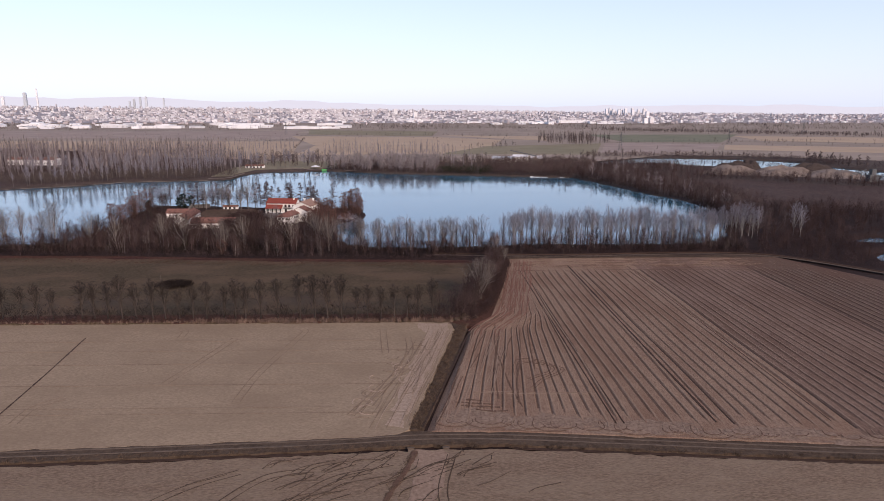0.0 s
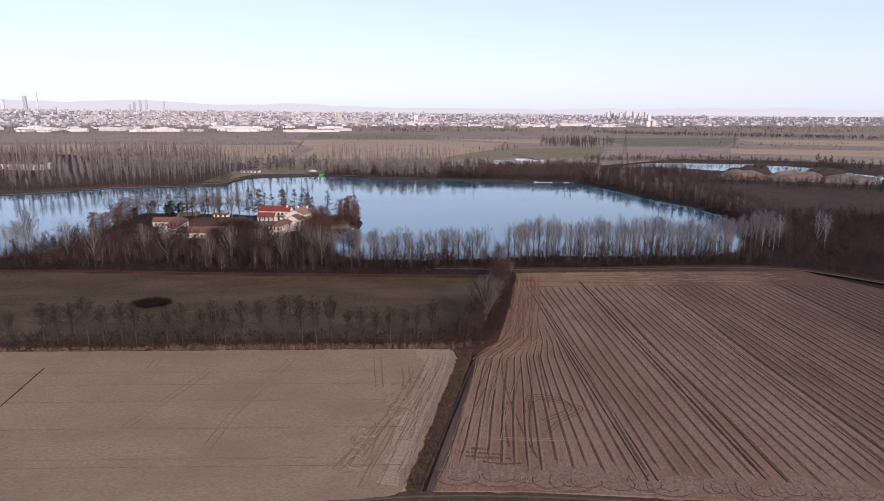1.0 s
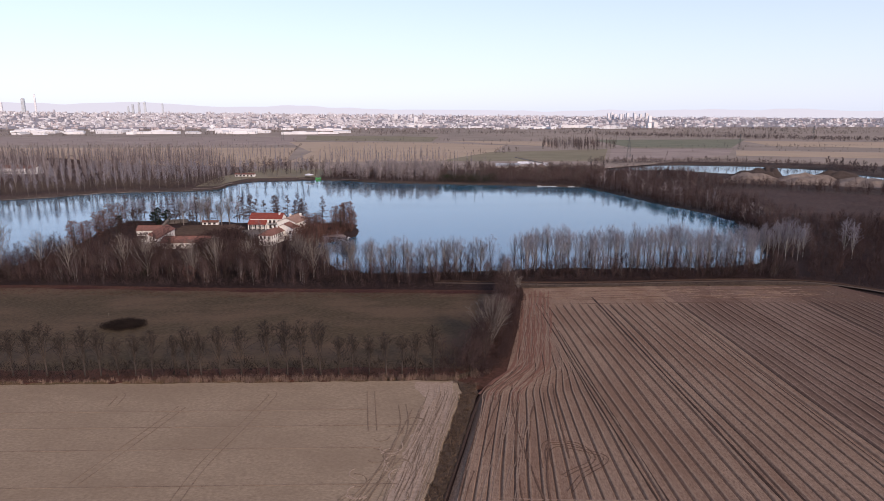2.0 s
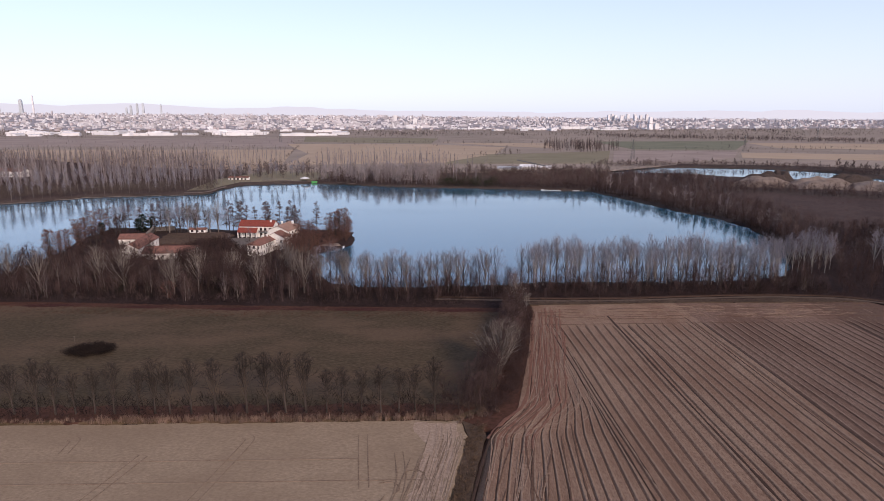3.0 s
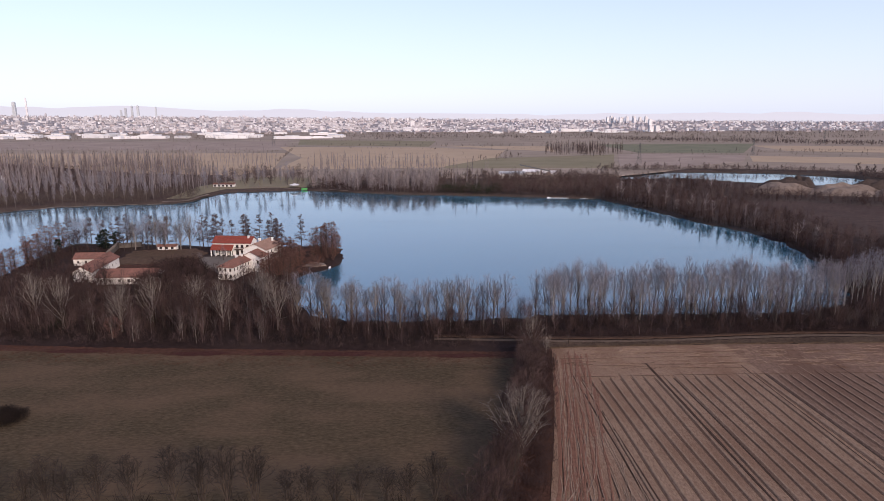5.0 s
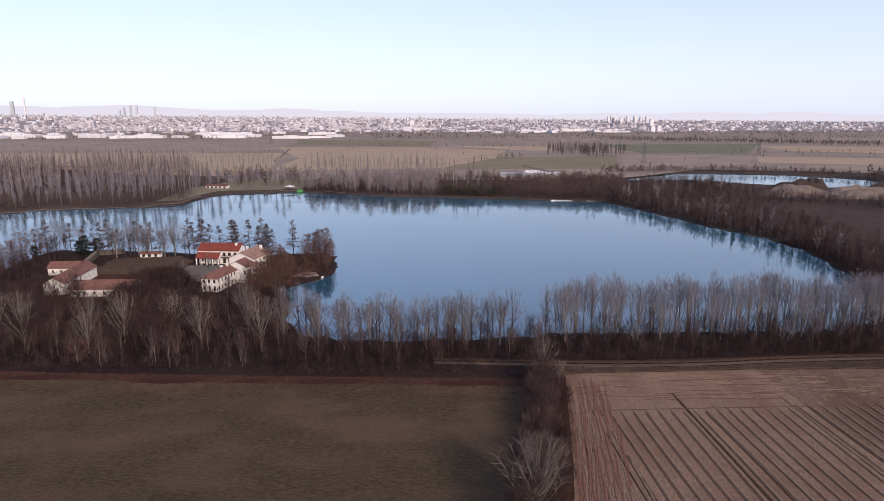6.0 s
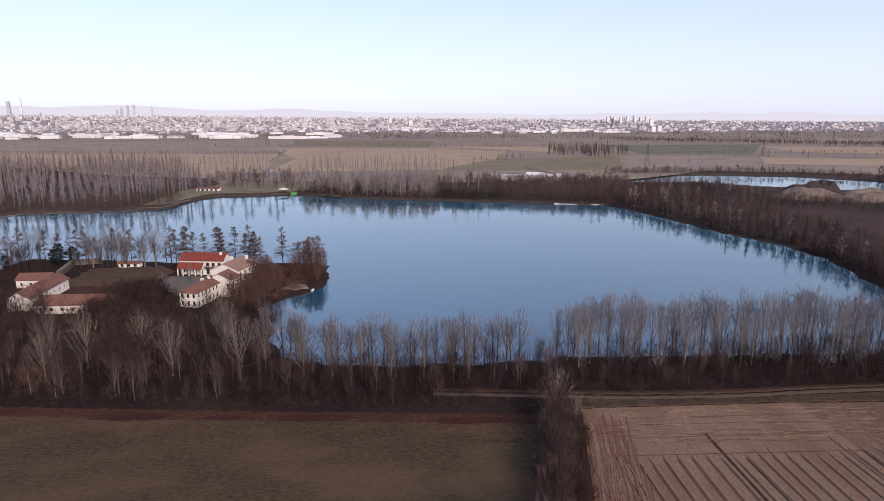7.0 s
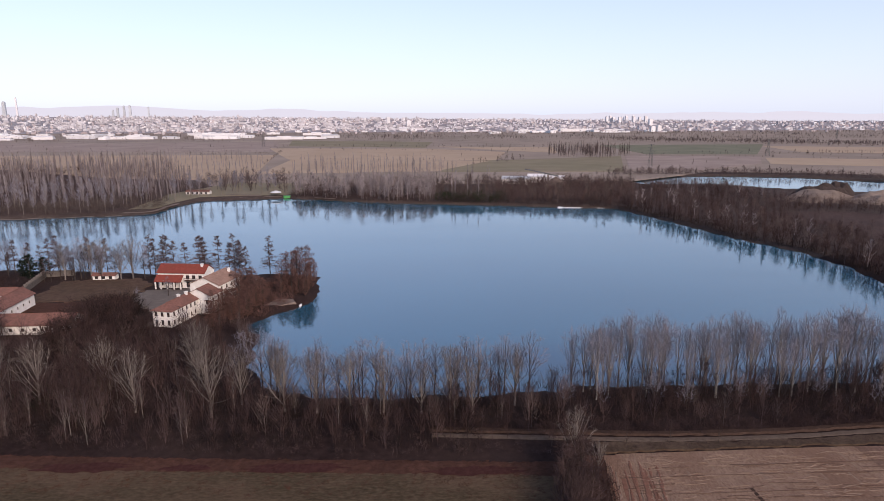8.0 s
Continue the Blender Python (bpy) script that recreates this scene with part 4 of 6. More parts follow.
along([(-40, 297), (-26, 294.5), (-8, 290.5), (8, 291), (30, 294)], 2.4, 1.4, lambda x, y: alder(x, y, ri.randrange(5), u(0, 360), u(0.8, 1.15)))
along([(-36, 288), (0, 284), (34, 286)], 7, 2.5, lambda x, y: ash(x, y, ri.randrange(5), u(0, 360), u(0.65, 1.0)))
along([(36, 281), (90, 281), (140, 283)], 9, 3, lambda x, y: alder(x, y, ri.randrange(5), u(0, 360), u(0.5, 0.85)))
for x in (28, 33.5, 43, 52, 62):
    thorn(x, 268.2 + u(-0.3, 0.3), ri.randrange(4), u(0, 360), 0.45, 0.05)
# western wood
for x, y, k, s in ((-44.3, 283, 0, 1.12), (-62, 286, 1, 1.0), (-86, 291, 2, 1.0), (-98, 296, 3, 0.9), (-112, 287, 4, 1.1), (-74, 297, 0, 0.9), (-52, 298, 3, 0.95), (-125, 295, 1, 1.05), (-145, 290, 2, 1.0),
                   (-31, 291, 4, 0.9), (-92, 283, 0, 0.85), (-160, 296, 3, 1.1), (-56, 309, 1, 0.9)):
    ash(x, y, k, u(0, 360), s)
for i in range(120):
    x, y = u(-180, -48), u(278, 336)
    if y > 300 and -58 < x:
        continue
    thorn(x, y, ri.randrange(5), u(0, 360), u(0.65, 1.05))
along([(-178, 300), (-215, 299), (-290, 297), (-330, 297)], 3.0, 1.8, lambda x, y: (alder if ri.random() < 0.6 else ash)(x, y, ri.randrange(5), u(0, 360), u(0.95, 1.4)))
along([(-185, 286), (-330, 284)], 7, 4, lambda x, y: thorn(x, y, ri.randrange(5), u(0, 360), u(0.7, 1.0)))
# peninsula
along([(-182, 420), (-157, 419), (-128, 414)], 2.8, 1.5, lambda x, y: (cypress if ri.random() < 0.5 else alder)(x, y, ri.randrange(5), u(0, 360), u(0.75, 1.1)))
along([(-145, 404), (-128, 406), (-110, 406)], 3.0, 2.5, lambda x, y: (ash if ri.random() < 0.35 else alder)(x, y, ri.randrange(5), u(0, 360), u(0.9, 1.25)))
along([(-150, 402), (-128, 405), (-110, 404)], 5, 2, lambda x, y: thorn(x, y, ri.randrange(5), u(0, 360), u(0.7, 1.1)))
along([(-112, 412), (-66, 411)], 4.0, 1.0, lambda x, y: cypress(x, y, ri.randrange(5), u(0, 360), u(0.8, 1.15)))
for x, s in ((-105, 1.1), (-89, 1.15), (-76, 1.2), (-74, 1.0), (-61.5, 1.1)):
    cypress(x, 411.5, ri.randrange(4), u(0, 360), s)
for x, y, s in ((-46, 391, 1.1), (-43.5, 396, 1.15), (-49, 396, 1.0), (-42.5, 387, 0.95), (-47, 401, 1.05), (-52, 399, 0.9), (-57, 366, 0.85), (-60, 361, 0.8), (-62, 369, 0.8), (-58, 372, 0.85), (-63, 356, 0.7),
                (-56, 359, 0.7), (-54, 369, 0.7), (-62, 379, 0.75), (-59, 349, 0.65), (-65, 348, 0.6), (-64, 373, 0.9), (-55, 364, 0.85), (-66, 353, 0.75), (-60, 376, 0.9), (-52, 391, 0.8), (-47, 384, 0.8), (-43.5, 380, 0.6), (-50, 380, 0.7), (-41, 383, 0.6), (-40.8, 377.5, 0.5), (-41, 391, 0.8), (-42, 404, 0.7), (-50, 405, 0.6), (-61, 343, 0.7)):
    rusty(x, y, ri.randrange(4), u(0, 360), s)
for p in fill([(-68, 345), (-58, 350), (-55, 364), (-58, 377), (-64, 380), (-68, 365)], 12, 0, 1):
    rusty(p[1], p[2], ri.randrange(4), u(0, 360), u(0.45, 0.75))
along([(-66, 339), (-60, 348), (-54, 359)], 2.4, 1.0, lambda x, y: rusty(x, y, ri.randrange(4), u(0, 360), u(0.45, 0.65)))
along([(-182, 415), (-181, 390), (-173, 360), (-172, 335)], 4.5, 3, lambda x, y: rusty(x, y, ri.randrange(4), u(0, 360), u(0.75, 1.1)))
along([(-170, 415), (-165, 385), (-160, 345)], 7, 3, lambda x, y: thorn(x, y, ri.randrange(4), u(0, 360), u(0.8, 1.15)))
for x, y, s in ((-158, 408, 1.1), (-154, 411, 0.9), (-162, 410, 0.8), (-178, 402, 0.7)):
    yew(x, y, ri.randrange(2), u(0, 360), s)
for x, y in ((-91, 379), (-99, 372), (-72, 344), (-69, 350), (-79, 340), (-63, 364), (-60, 384)):
    alder(x, y, ri.randrange(5), u(0, 360), u(0.35, 0.55))
# east end of the lake
for x, y, k, s in ((156, 308, 0, 0.95), (160, 311, 1, 1.0), (164, 312, 2, 1.0), (168, 313, 3, 0.95), (172, 312, 4, 0.9), (160, 305, 3, 0.9), (190, 311, 2, 1.0), (192, 308, 4, 0.95), (166, 306, 1, 0.85)):
    poplar(x, y, k, u(0, 360), s)
# front rows of the plantation across the water
along([(-345, 530), (-300, 552), (-272, 578), (-232, 587), (-200, 591)], 6.5, 1.5, lambda x, y: plume(x, y, ri.randrange(4), u(0, 360), u(0.5, 0.75)))
along([(-350, 560), (-300, 590), (-250, 612), (-195, 622)], 5.5, 1.5, lambda x, y: plume(x, y, ri.randrange(4), u(0, 360), u(0.85, 1.05)))
along([(-190, 633), (-175, 668), (-110, 686)], 8, 3, lambda x, y: plume(x, y, ri.randrange(4), u(0, 360), u(0.7, 1.0)))

# ---- undergrowth and far woods ----
def bush(seed, n=35, h=3.4, w=2.3, r0=0.033):
    """A dome of twigs that grow up and outwards, thin at the rim."""
    r, b = random.Random(seed), Build()
    for i in range(n):
        a, q, t = r.uniform(0, 6.28), r.random() ** 0.5, r.random()
        rim = w * math.sqrt(max(1 - 0.75 * t * t, 0.1))
        p = Vector((math.cos(a) * q * rim * 0.85, math.sin(a) * q * rim * 0.85, h * t * 0.72 - 0.1))
        d = Vector((math.cos(a) * q * 0.5 + r.gauss(0, 0.45), math.sin(a) * q * 0.5 + r.gauss(0, 0.45), r.uniform(0.25, 1.1))).normalized() * h * r.uniform(0.22, 0.5)
        b.tube([p, p + d], [r0 * r.uniform(0.7, 1.5), 0], 3)
    return b.arrays()


def blade_tuft(seed, n, h, w, r0):
    """Upright stalks from one base."""
    r, b = random.Random(seed), Build()
    for i in range(n):
        a, q = r.uniform(0, 6.28), r.random() ** 0.6 * w
        p = Vector((math.cos(a) * q, math.sin(a) * q, -0.1))
        b.tube([p, p + Vector((r.gauss(0, 0.22), r.gauss(0, 0.22), h * r.uniform(0.5, 1.05)))], [r0 * r.uniform(0.7, 1.4), 0], 3)
    return b.arrays()


def small_tree(seed, n=30, h=10.0, w=3.6, r0=0.13, narrow=False, stem=0.2):
    """A far bare tree: trunk and upswept branches."""
    r, b = random.Random(seed), Build()
    b.tube([(0, 0, -0.3), (0, 0, h * 0.95)], [stem, 0], 4)
    for i in range(n):
        t, a = r.uniform(0.15, 0.9), r.uniform(0, 6.28)
        reach = w * (1.1 - (0.3 if narrow else 0.7) * t) * r.uniform(0.4, 1.1)
        p = Vector((0, 0, h * t)) + Vector((math.cos(a), math.sin(a), 0)) * reach * r.uniform(0, 0.5)
        d = Vector((math.cos(a) * reach * 0.7, math.sin(a) * reach * 0.7, min(h * (1.03 - t), reach * (r.uniform(0.9, 2.6) if narrow else r.uniform(0.1, 1.3)))))
        b.tube([p, p + d], [r0 * r.uniform(0.6, 1.4), 0], 3)
    return b.arrays()


def plume_crown(seed, h=22.0, w=1.5, n=46):
    """A narrow poplar: thin trunk, branches rising steeply along it to a slim pointed crown."""
    r, b = random.Random(seed), Build()
    b.tube([(0, 0, -0.3), (0, 0, h * 0.97)], [0.22, 0], 4)
    for i in range(n):
        t, a = 0.12 + 0.8 * r.random() ** 1.1, r.uniform(0, 6.28)
        reach = w * (0.55 + 0.6 * math.sin(math.pi * min(t * 1.1, 1))) * r.uniform(0.35, 1.0)
        p = Vector((math.cos(a) * reach * 0.25, math.sin(a) * reach * 0.25, h * t))
        b.tube([p, p + Vector((math.cos(a) * reach * 0.7, math.sin(a) * reach * 0.7, min(r.uniform(2.2, 4.6), h * (1.02 - t))))], [0.13 * r.uniform(0.7, 1.3), 0], 3)
    return b.arrays()


bushes = [bush(i) for i in range(6)]
woods = [small_tree(i) for i in range(6)]
plumes = [plume_crown(20 + i) for i in range(6)]
fars = [small_tree(40 + i, 11, 10, 3.6, 0.46) for i in range(5)]
wands = [small_tree(60 + i, 34, 6.5, 2.0, 0.03, True, 0.06) for i in range(6)]


def spots(line, gap, jitter, lo, hi, z=None):
    out = []
    along(line, gap, jitter, lambda x, y: out.append((ri.randrange(60), x, y, gz(x, y) if z is None else z, u(0, 6.28), u(lo, hi), u(0.8, 1.2))))
    return out


south = fill([(-330, 279), (-60, 280), (-20, 276), (30, 274), (150, 274), (152, 302), (100, 296), (20, 292), (-20, 292), (-44, 300), (-60, 334), (-178, 334), (-182, 300), (-330, 299)], 1100, 0.8, 1.6)
stuff("undergrowth", M["twig_brown"], bushes, south, "dense brown undergrowth of the lakeside wood", "undergrowth")
# Near-black twigs carry the shade below the trees in their colour.
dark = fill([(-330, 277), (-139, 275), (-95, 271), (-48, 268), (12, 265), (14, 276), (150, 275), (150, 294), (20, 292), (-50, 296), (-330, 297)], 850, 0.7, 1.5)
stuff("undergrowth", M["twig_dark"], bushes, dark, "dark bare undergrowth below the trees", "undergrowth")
SOUTH_WOOD = [(-330, 279), (-139, 275), (-95, 272), (-48, 269), (10, 267), (30, 274), (150, 275), (152, 300), (100, 294), (20, 291), (-20, 291), (-44, 298), (-58, 334), (-178, 334), (-182, 300), (-330, 299)]
stuff("young_growth", M["brush"], wands, fill(SOUTH_WOOD, 480, 0.55, 1.35), "thin upright young growth of the wood", "undergrowth")
stuff("young_growth", M["twig_brown"], wands, fill(SOUTH_WOOD, 750, 0.6, 1.5), "dark upright young growth of the wood", "undergrowth")
stuff("young_growth", M["twig_mid"], wands, fill(SOUTH_WOOD, 120, 0.7, 1.5), "pale upright young growth of the wood", "undergrowth")
stuff("ivy_growth", M["ivy"], bushes, spots([(60, 295), (150, 303)], 4, 1, 0.7, 1.3) + fill([(-120, 283), (-60, 283), (-60, 300), (-120, 300)], 25, 0.8, 1.2), "dark green ivy round tree bases", "ivy")
stuff("hedge_growth", M["twig_brown"], bushes, spots([(4, 187), (13, 189), (22, 216), (31, 258)], 0.55, 2.2, 0.6, 1.5, 0.05) + spots([(14, 183), (21, 192), (28.5, 226), (36, 261)], 0.6, 1.2, 0.4, 1.0, 0.05) + spots([(36, 266.5), (80, 267.2), (150, 268)], 0.7, 0.9, 0.12, 0.4, 0.0) + spots([(4, 276.5), (37, 274.5), (78, 274), (130, 276), (158, 270)], 0.45, 1.3, 0.3, 0.8, 0.0),
      "tangled brown hedge shrubs", "hedge")
stuff("hedge_growth", M["twig_brown"], bushes, spots([(15, 186), (22, 200), (29, 230), (35, 258)], 0.3, 1.8, 0.4, 0.9, 0.05), "low dark shrubs on the hedge bank", "hedge")
stuff("hedge_brush", M["brush"], bushes, spots([(12, 189), (21, 214), (30, 256)], 0.45, 2.6, 0.7, 1.5, 0.05) + spots([(26, 238), (31.5, 260)], 0.35, 2.4, 0.9, 1.7, 0.05), "soft purple-brown brush of the hedge", "hedge")
stuff("hedge_wands", M["brush"], wands, spots([(11, 189), (20, 214), (29, 256), (31, 262)], 0.4, 2.4, 0.5, 1.1, 0.05), "soft upright shoots of the hedge", "hedge")
stuff("edge_brush", M["brush"], bushes, fill([(-190, 277), (-139, 275), (-95, 271.5), (-48, 268), (12, 265), (34, 265), (34, 272), (-20, 276), (-95, 281), (-190, 284)], 330, 0.25, 0.75), "low brown brush at the edge of the wood", "brush")
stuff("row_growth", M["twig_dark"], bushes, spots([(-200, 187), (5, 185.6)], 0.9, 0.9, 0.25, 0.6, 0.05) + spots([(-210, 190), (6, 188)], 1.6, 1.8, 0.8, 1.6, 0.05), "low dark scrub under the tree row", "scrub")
blades = [blade_tuft(90 + i, 18, 1.7, 0.6, 0.05) for i in range(4)]
tufts = [blade_tuft(120 + i, 14, 0.7, 0.7, 0.06) for i in range(4)]
stuff("verge_tufts", M["tuft"], tufts, spots([(x, track_y(x) - 3.6) for x in (-110, -50, -4)], 0.55, 0.7, 0.4, 0.9, 0.0) + spots([(x, track_y(x) - 4.0) for x in (4, 40, 110)], 0.55, 0.8, 0.4, 0.9, 0.0)
      + spots([(-1.2, 117), (4, 140.5), (11.2, 176), (13, 182)], 0.12, 1.5, 0.35, 1.0, 0.0) + spots([(-2, 107), (-6, 92)], 0.3, 0.8, 0.4, 0.9, 0.0), "brown grass tufts on verge and ditch", "grass")
leaves = []
for k in range(2600):
    x = u(-200, 31)
    y = float(np.interp(x, [-200, -139, -95, -48, -3, 31], [274, 271.5, 267.5, 264, 261.5, 259.5])) + 2 - 12 * ri.random() ** 2
    leaves.append((ri.randrange(60), x, y, 0.05, u(0, 6.28), u(0.4, 1.1), u(0.15, 0.4)))
stuff("fallen_leaves", M["litter"], tufts, leaves, "reddish fallen leaves and dead grass", "leaf litter")
stuff("reeds", M["reed"], blades, spots([(-200, 184.6), (-70, 184.3)], 0.8, 0.6, 0.4, 0.8, 0.02) + spots([(-70, 184.3), (8, 183.8)], 0.42, 0.8, 0.7, 1.15, 0.02) + spots([(9, 183), (17, 188)], 0.5, 1.5, 0.7, 1.1, 0.05),
      "dry straw-coloured reeds along the field edge", "reeds")
thick = fill([(-99.5, 224), (-97, 229), (-91, 230.5), (-86.5, 227), (-88, 222.5), (-93, 220.5)], 300, 0.5, 0.8, z=0.0, tall=(0.6, 0.9))
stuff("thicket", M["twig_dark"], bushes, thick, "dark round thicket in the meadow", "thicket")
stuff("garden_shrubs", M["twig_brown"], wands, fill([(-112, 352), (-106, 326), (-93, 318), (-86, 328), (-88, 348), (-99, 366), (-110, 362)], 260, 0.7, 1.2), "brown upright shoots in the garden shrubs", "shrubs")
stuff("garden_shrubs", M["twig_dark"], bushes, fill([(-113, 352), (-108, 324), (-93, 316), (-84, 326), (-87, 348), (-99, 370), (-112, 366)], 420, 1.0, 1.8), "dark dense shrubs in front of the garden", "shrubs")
stuff("peninsula_scrub", M["twig_brown"], bushes, fill([(-180, 335), (-48, 335), (-50, 350), (-60, 352), (-84, 338), (-140, 336), (-145, 372), (-158, 404), (-180, 416)], 420, 0.6, 1.2), "brown scrub round the farm", "scrub")
stuff("rusty_scrub", M["rust"], bushes, fill([(-66, 345), (-50, 357), (-44, 370), (-42, 400), (-52, 408), (-60, 402), (-62, 380), (-66, 365)], 300, 0.5, 1.0), "rusty shrubs at the water's edge", "scrub")
red_bush = leafy(200, 6.5, 2.4, 700, 0.5, 0.03, False)
rb = tree_kind("red_bush", [red_bush], M["bark_dark"], M["rust"], "tall bush with withered red-brown leaves", "bush", "")
rb(-92, 278, 0, 0, 1.0)

E_WOOD = [(150, 300), (170, 300), (196, 330), (260, 372), (420, 420), (470, 480), (400, 525), (330, 570), (284, 625), (280, 715), (215, 742), (190, 700), (145, 640), (120, 615), (142, 597), (155, 560), (170, 500),
          (190, 450), (192, 400), (180, 350)]
CLEARING = [(222, 560), (246, 505), (240, 470), (232, 440), (238, 408), (300, 388), (420, 424), (440, 470), (380, 505), (325, 535), (280, 565)]
slab("clearing", CLEARING, 0.16, M["clearing"], "low red-brown grass of the clearing", "grass", 0.6, 1.0, 2.5)
belt = lambda x, y: shore(CLEARING, x, y) > 0
stuff("east_wood", M["far_twig"], woods, fill(E_WOOD, 640, 0.45, 0.95, belt), "paler bare trees of the lakeside wood", "wood")
stuff("east_wood", M["twig_brown"], woods, fill(E_WOOD, 420, 0.45, 0.95, belt), "dense bare brown wood beside the lake", "wood")
stuff("east_wood", M["brush"], wands, fill(E_WOOD, 900, 0.7, 1.4, belt), "upright brown growth of the lakeside wood", "undergrowth")
stuff("east_wood", M["twig_brown"], bushes, fill(E_WOOD, 550, 1.0, 2.2, belt), "dark undergrowth of the lakeside wood", "undergrowth")
stuff("clearing_brush", M["brush"], bushes, fill(CLEARING, 420, 0.3, 0.8), "low brown brush in the clearing", "brush")
stuff("shore_trees", M["grove_twig"], woods, spots([(200, 400), (205, 450), (188, 505), (170, 565), (160, 605), (215, 640), (280, 640)], 15, 9, 0.9, 1.35), "paler bare trees on the shore", "trees")
stuff("heap_trees", M["far_twig"], woods, spots([(262, 590), (296, 590), (340, 572), (400, 545)], 4.5, 6, 0.5, 0.95), "bare trees before the sand heaps", "trees")
stuff("quarry_scrub", M["brush"], bushes, spots([(208, 833), (252, 836), (330, 836), (410, 816), (468, 762), (470, 705)], 1.6, 4, 1.2, 2.6), "brown scrub along the quarry lake", "scrub")
stuff("bank_trees", M["twig_brown"], woods, spots([(164, 322), (182, 355), (191, 392), (194, 418), (192, 449), (184, 466), (176, 484), (169, 516), (156, 561), (144, 596)], 1.7, 2.0, 0.6, 1.05), "dark bare trees leaning over the bank", "trees")
stuff("bank_bushes", M["twig_dark"], bushes, spots([(162, 324), (180, 357), (189, 392), (192, 418), (190, 449), (182, 466), (174, 484), (167, 516), (154, 561), (142, 595)], 2.0, 1.6, 0.7, 1.6), "dark bushes leaning over the bank", "bushes")
stuff("marsh_scrub", M["twig_brown"], bushes, fill([(160, 262), (185, 236), (260, 110), (420, 110), (470, 420), (260, 368), (196, 325), (160, 300)], 650, 0.7, 1.9) + fill([(150, 276), (163, 264), (186, 240), (215, 200), (300, 200), (300, 330), (200, 320), (160, 302)], 650, 0.6, 1.4), "low brown scrub of the marsh", "scrub")
MARSH = [(152, 274), (166, 264), (188, 246), (225, 205), (300, 180), (380, 260), (420, 400), (300, 384), (236, 400), (198, 330), (168, 304)]
dry = lambda x, y: (shore(POND, x, y) > 3) & (shore(POND_SMALL, x, y) > 3)
stuff("marsh_growth", M["twig_brown"], wands, fill(MARSH, 900, 0.6, 1.3, dry), "upright brown growth of the marsh", "undergrowth")
stuff("marsh_growth", M["brush"], bushes, fill(MARSH, 420, 0.7, 1.6, dry), "red-brown brush of the marsh", "brush")
stuff("marsh_trees", M["twig_brown"], woods, fill([(152, 276), (166, 268), (200, 262), (206, 300), (240, 330), (300, 372), (236, 396), (198, 332), (168, 306)], 150, 0.5, 1.0), "dark bare trees beside the marsh", "trees")
N_WOOD = [(-105, 672), (-70, 657), (-20, 636), (45, 624), (102, 609), (140, 599), (190, 700), (200, 745), (100, 750), (0, 740), (-110, 720)]
west_part = lambda x, y: x < 14
east_part = lambda x, y: x > 62
stuff("north_wood", M["grove_twig"], woods, fill(N_WOOD, 330, 0.9, 1.7, west_part), "paler bare trees on the far shore", "wood")
stuff("north_wood", M["twig_mid"], woods, fill(N_WOOD, 430, 0.6, 1.3), "bare brown wood on the far shore", "wood")
stuff("north_wood", M["brush"], bushes, fill(N_WOOD, 420, 1.6, 3.0, east_part), "reddish brush on the far shore", "brush")
stuff("north_wood", M["brush"], wands, fill(N_WOOD, 500, 0.9, 1.6), "upright brown growth on the far shore", "undergrowth")
stuff("shore_poplars", M["grove_twig"], plumes, spots([(-95, 690), (-20, 665), (50, 655)], 7, 6, 0.6, 0.9) + spots([(-130, 800), (-20, 780), (75, 770)], 6, 4, 0.75, 1.05), "pale slim poplars behind the far shore", "trees")
stuff("north_wood", M["twig_brown"], bushes, spots([(-105, 669), (-70, 655), (-20, 635), (45, 623), (102, 608), (140, 598)], 1.6, 2.0, 1.0, 2.2), "dark bushes along the far shore", "bushes")
BEACH_WOOD = [(-205, 680), (-176, 694), (-110, 690), (-100, 735), (-140, 800), (-205, 800)]
stuff("north_wood", M["far_twig"], woods, fill(BEACH_WOOD, 110, 0.8, 1.5), "bare brown trees behind the far beach", "wood")
stuff("north_wood", M["ivy"], bushes, fill([(14, 626), (66, 617), (66, 638), (14, 648)], 75, 1.5, 2.9), "dull green conifers on the far shore", "bushes")
PLANT = [(-420, 560), (-345, 560), (-300, 595), (-250, 618), (-195, 628), (-195, 700), (-230, 800), (-330, 980), (-700, 1000), (-720, 760), (-560, 600)]
slab("plantation_floor", [(-420, 575), (-350, 528), (-331, 539), (-304, 552), (-279, 577), (-235, 586), (-208, 590), (-198, 600), (-200, 700), (-230, 800), (-330, 980), (-700, 1000), (-720, 760), (-560, 600)], 0.06, M["clearing"], "dry brown grass under the plantation", "grass", 0.5, 0.5)
rows_p = []
for i in range(33):
    for k in range(82):
        x, y = -720 + k * 6.8 + u(-1, 1), 560 + i * 13.0 + 0.12 * (k * 6.8) + u(-1.5, 1.5)
        rows_p.append((ri.randrange(60), x, y, 0.0, u(0, 6.28), u(0.6, 1.05), u(0.8, 1.1)))
inside = shore(PLANT, [p[1] for p in rows_p], [p[2] for p in rows_p]) < 0
kept = [p for p, k in zip(rows_p, inside) if k and ri.random() < 0.95]
stuff("plantation", M["plume_twig"], plumes, kept[::2], "rows of brown bare plantation poplars", "plantation")
stuff("plantation", M["grove_twig"], plumes, kept[1::2], "rows of narrow bare plantation poplars", "plantation")
# Scrub added to darken the floor like shade between the rows.
stuff("plantation_shade", M["twig_brown"], bushes, fill([(-600, 640), (-345, 590), (-300, 615), (-250, 635), (-200, 640), (-235, 780), (-340, 950), (-640, 960)], 900, 1.2, 2.6), "dark scrub added as shade between the plantation rows", "scrub")
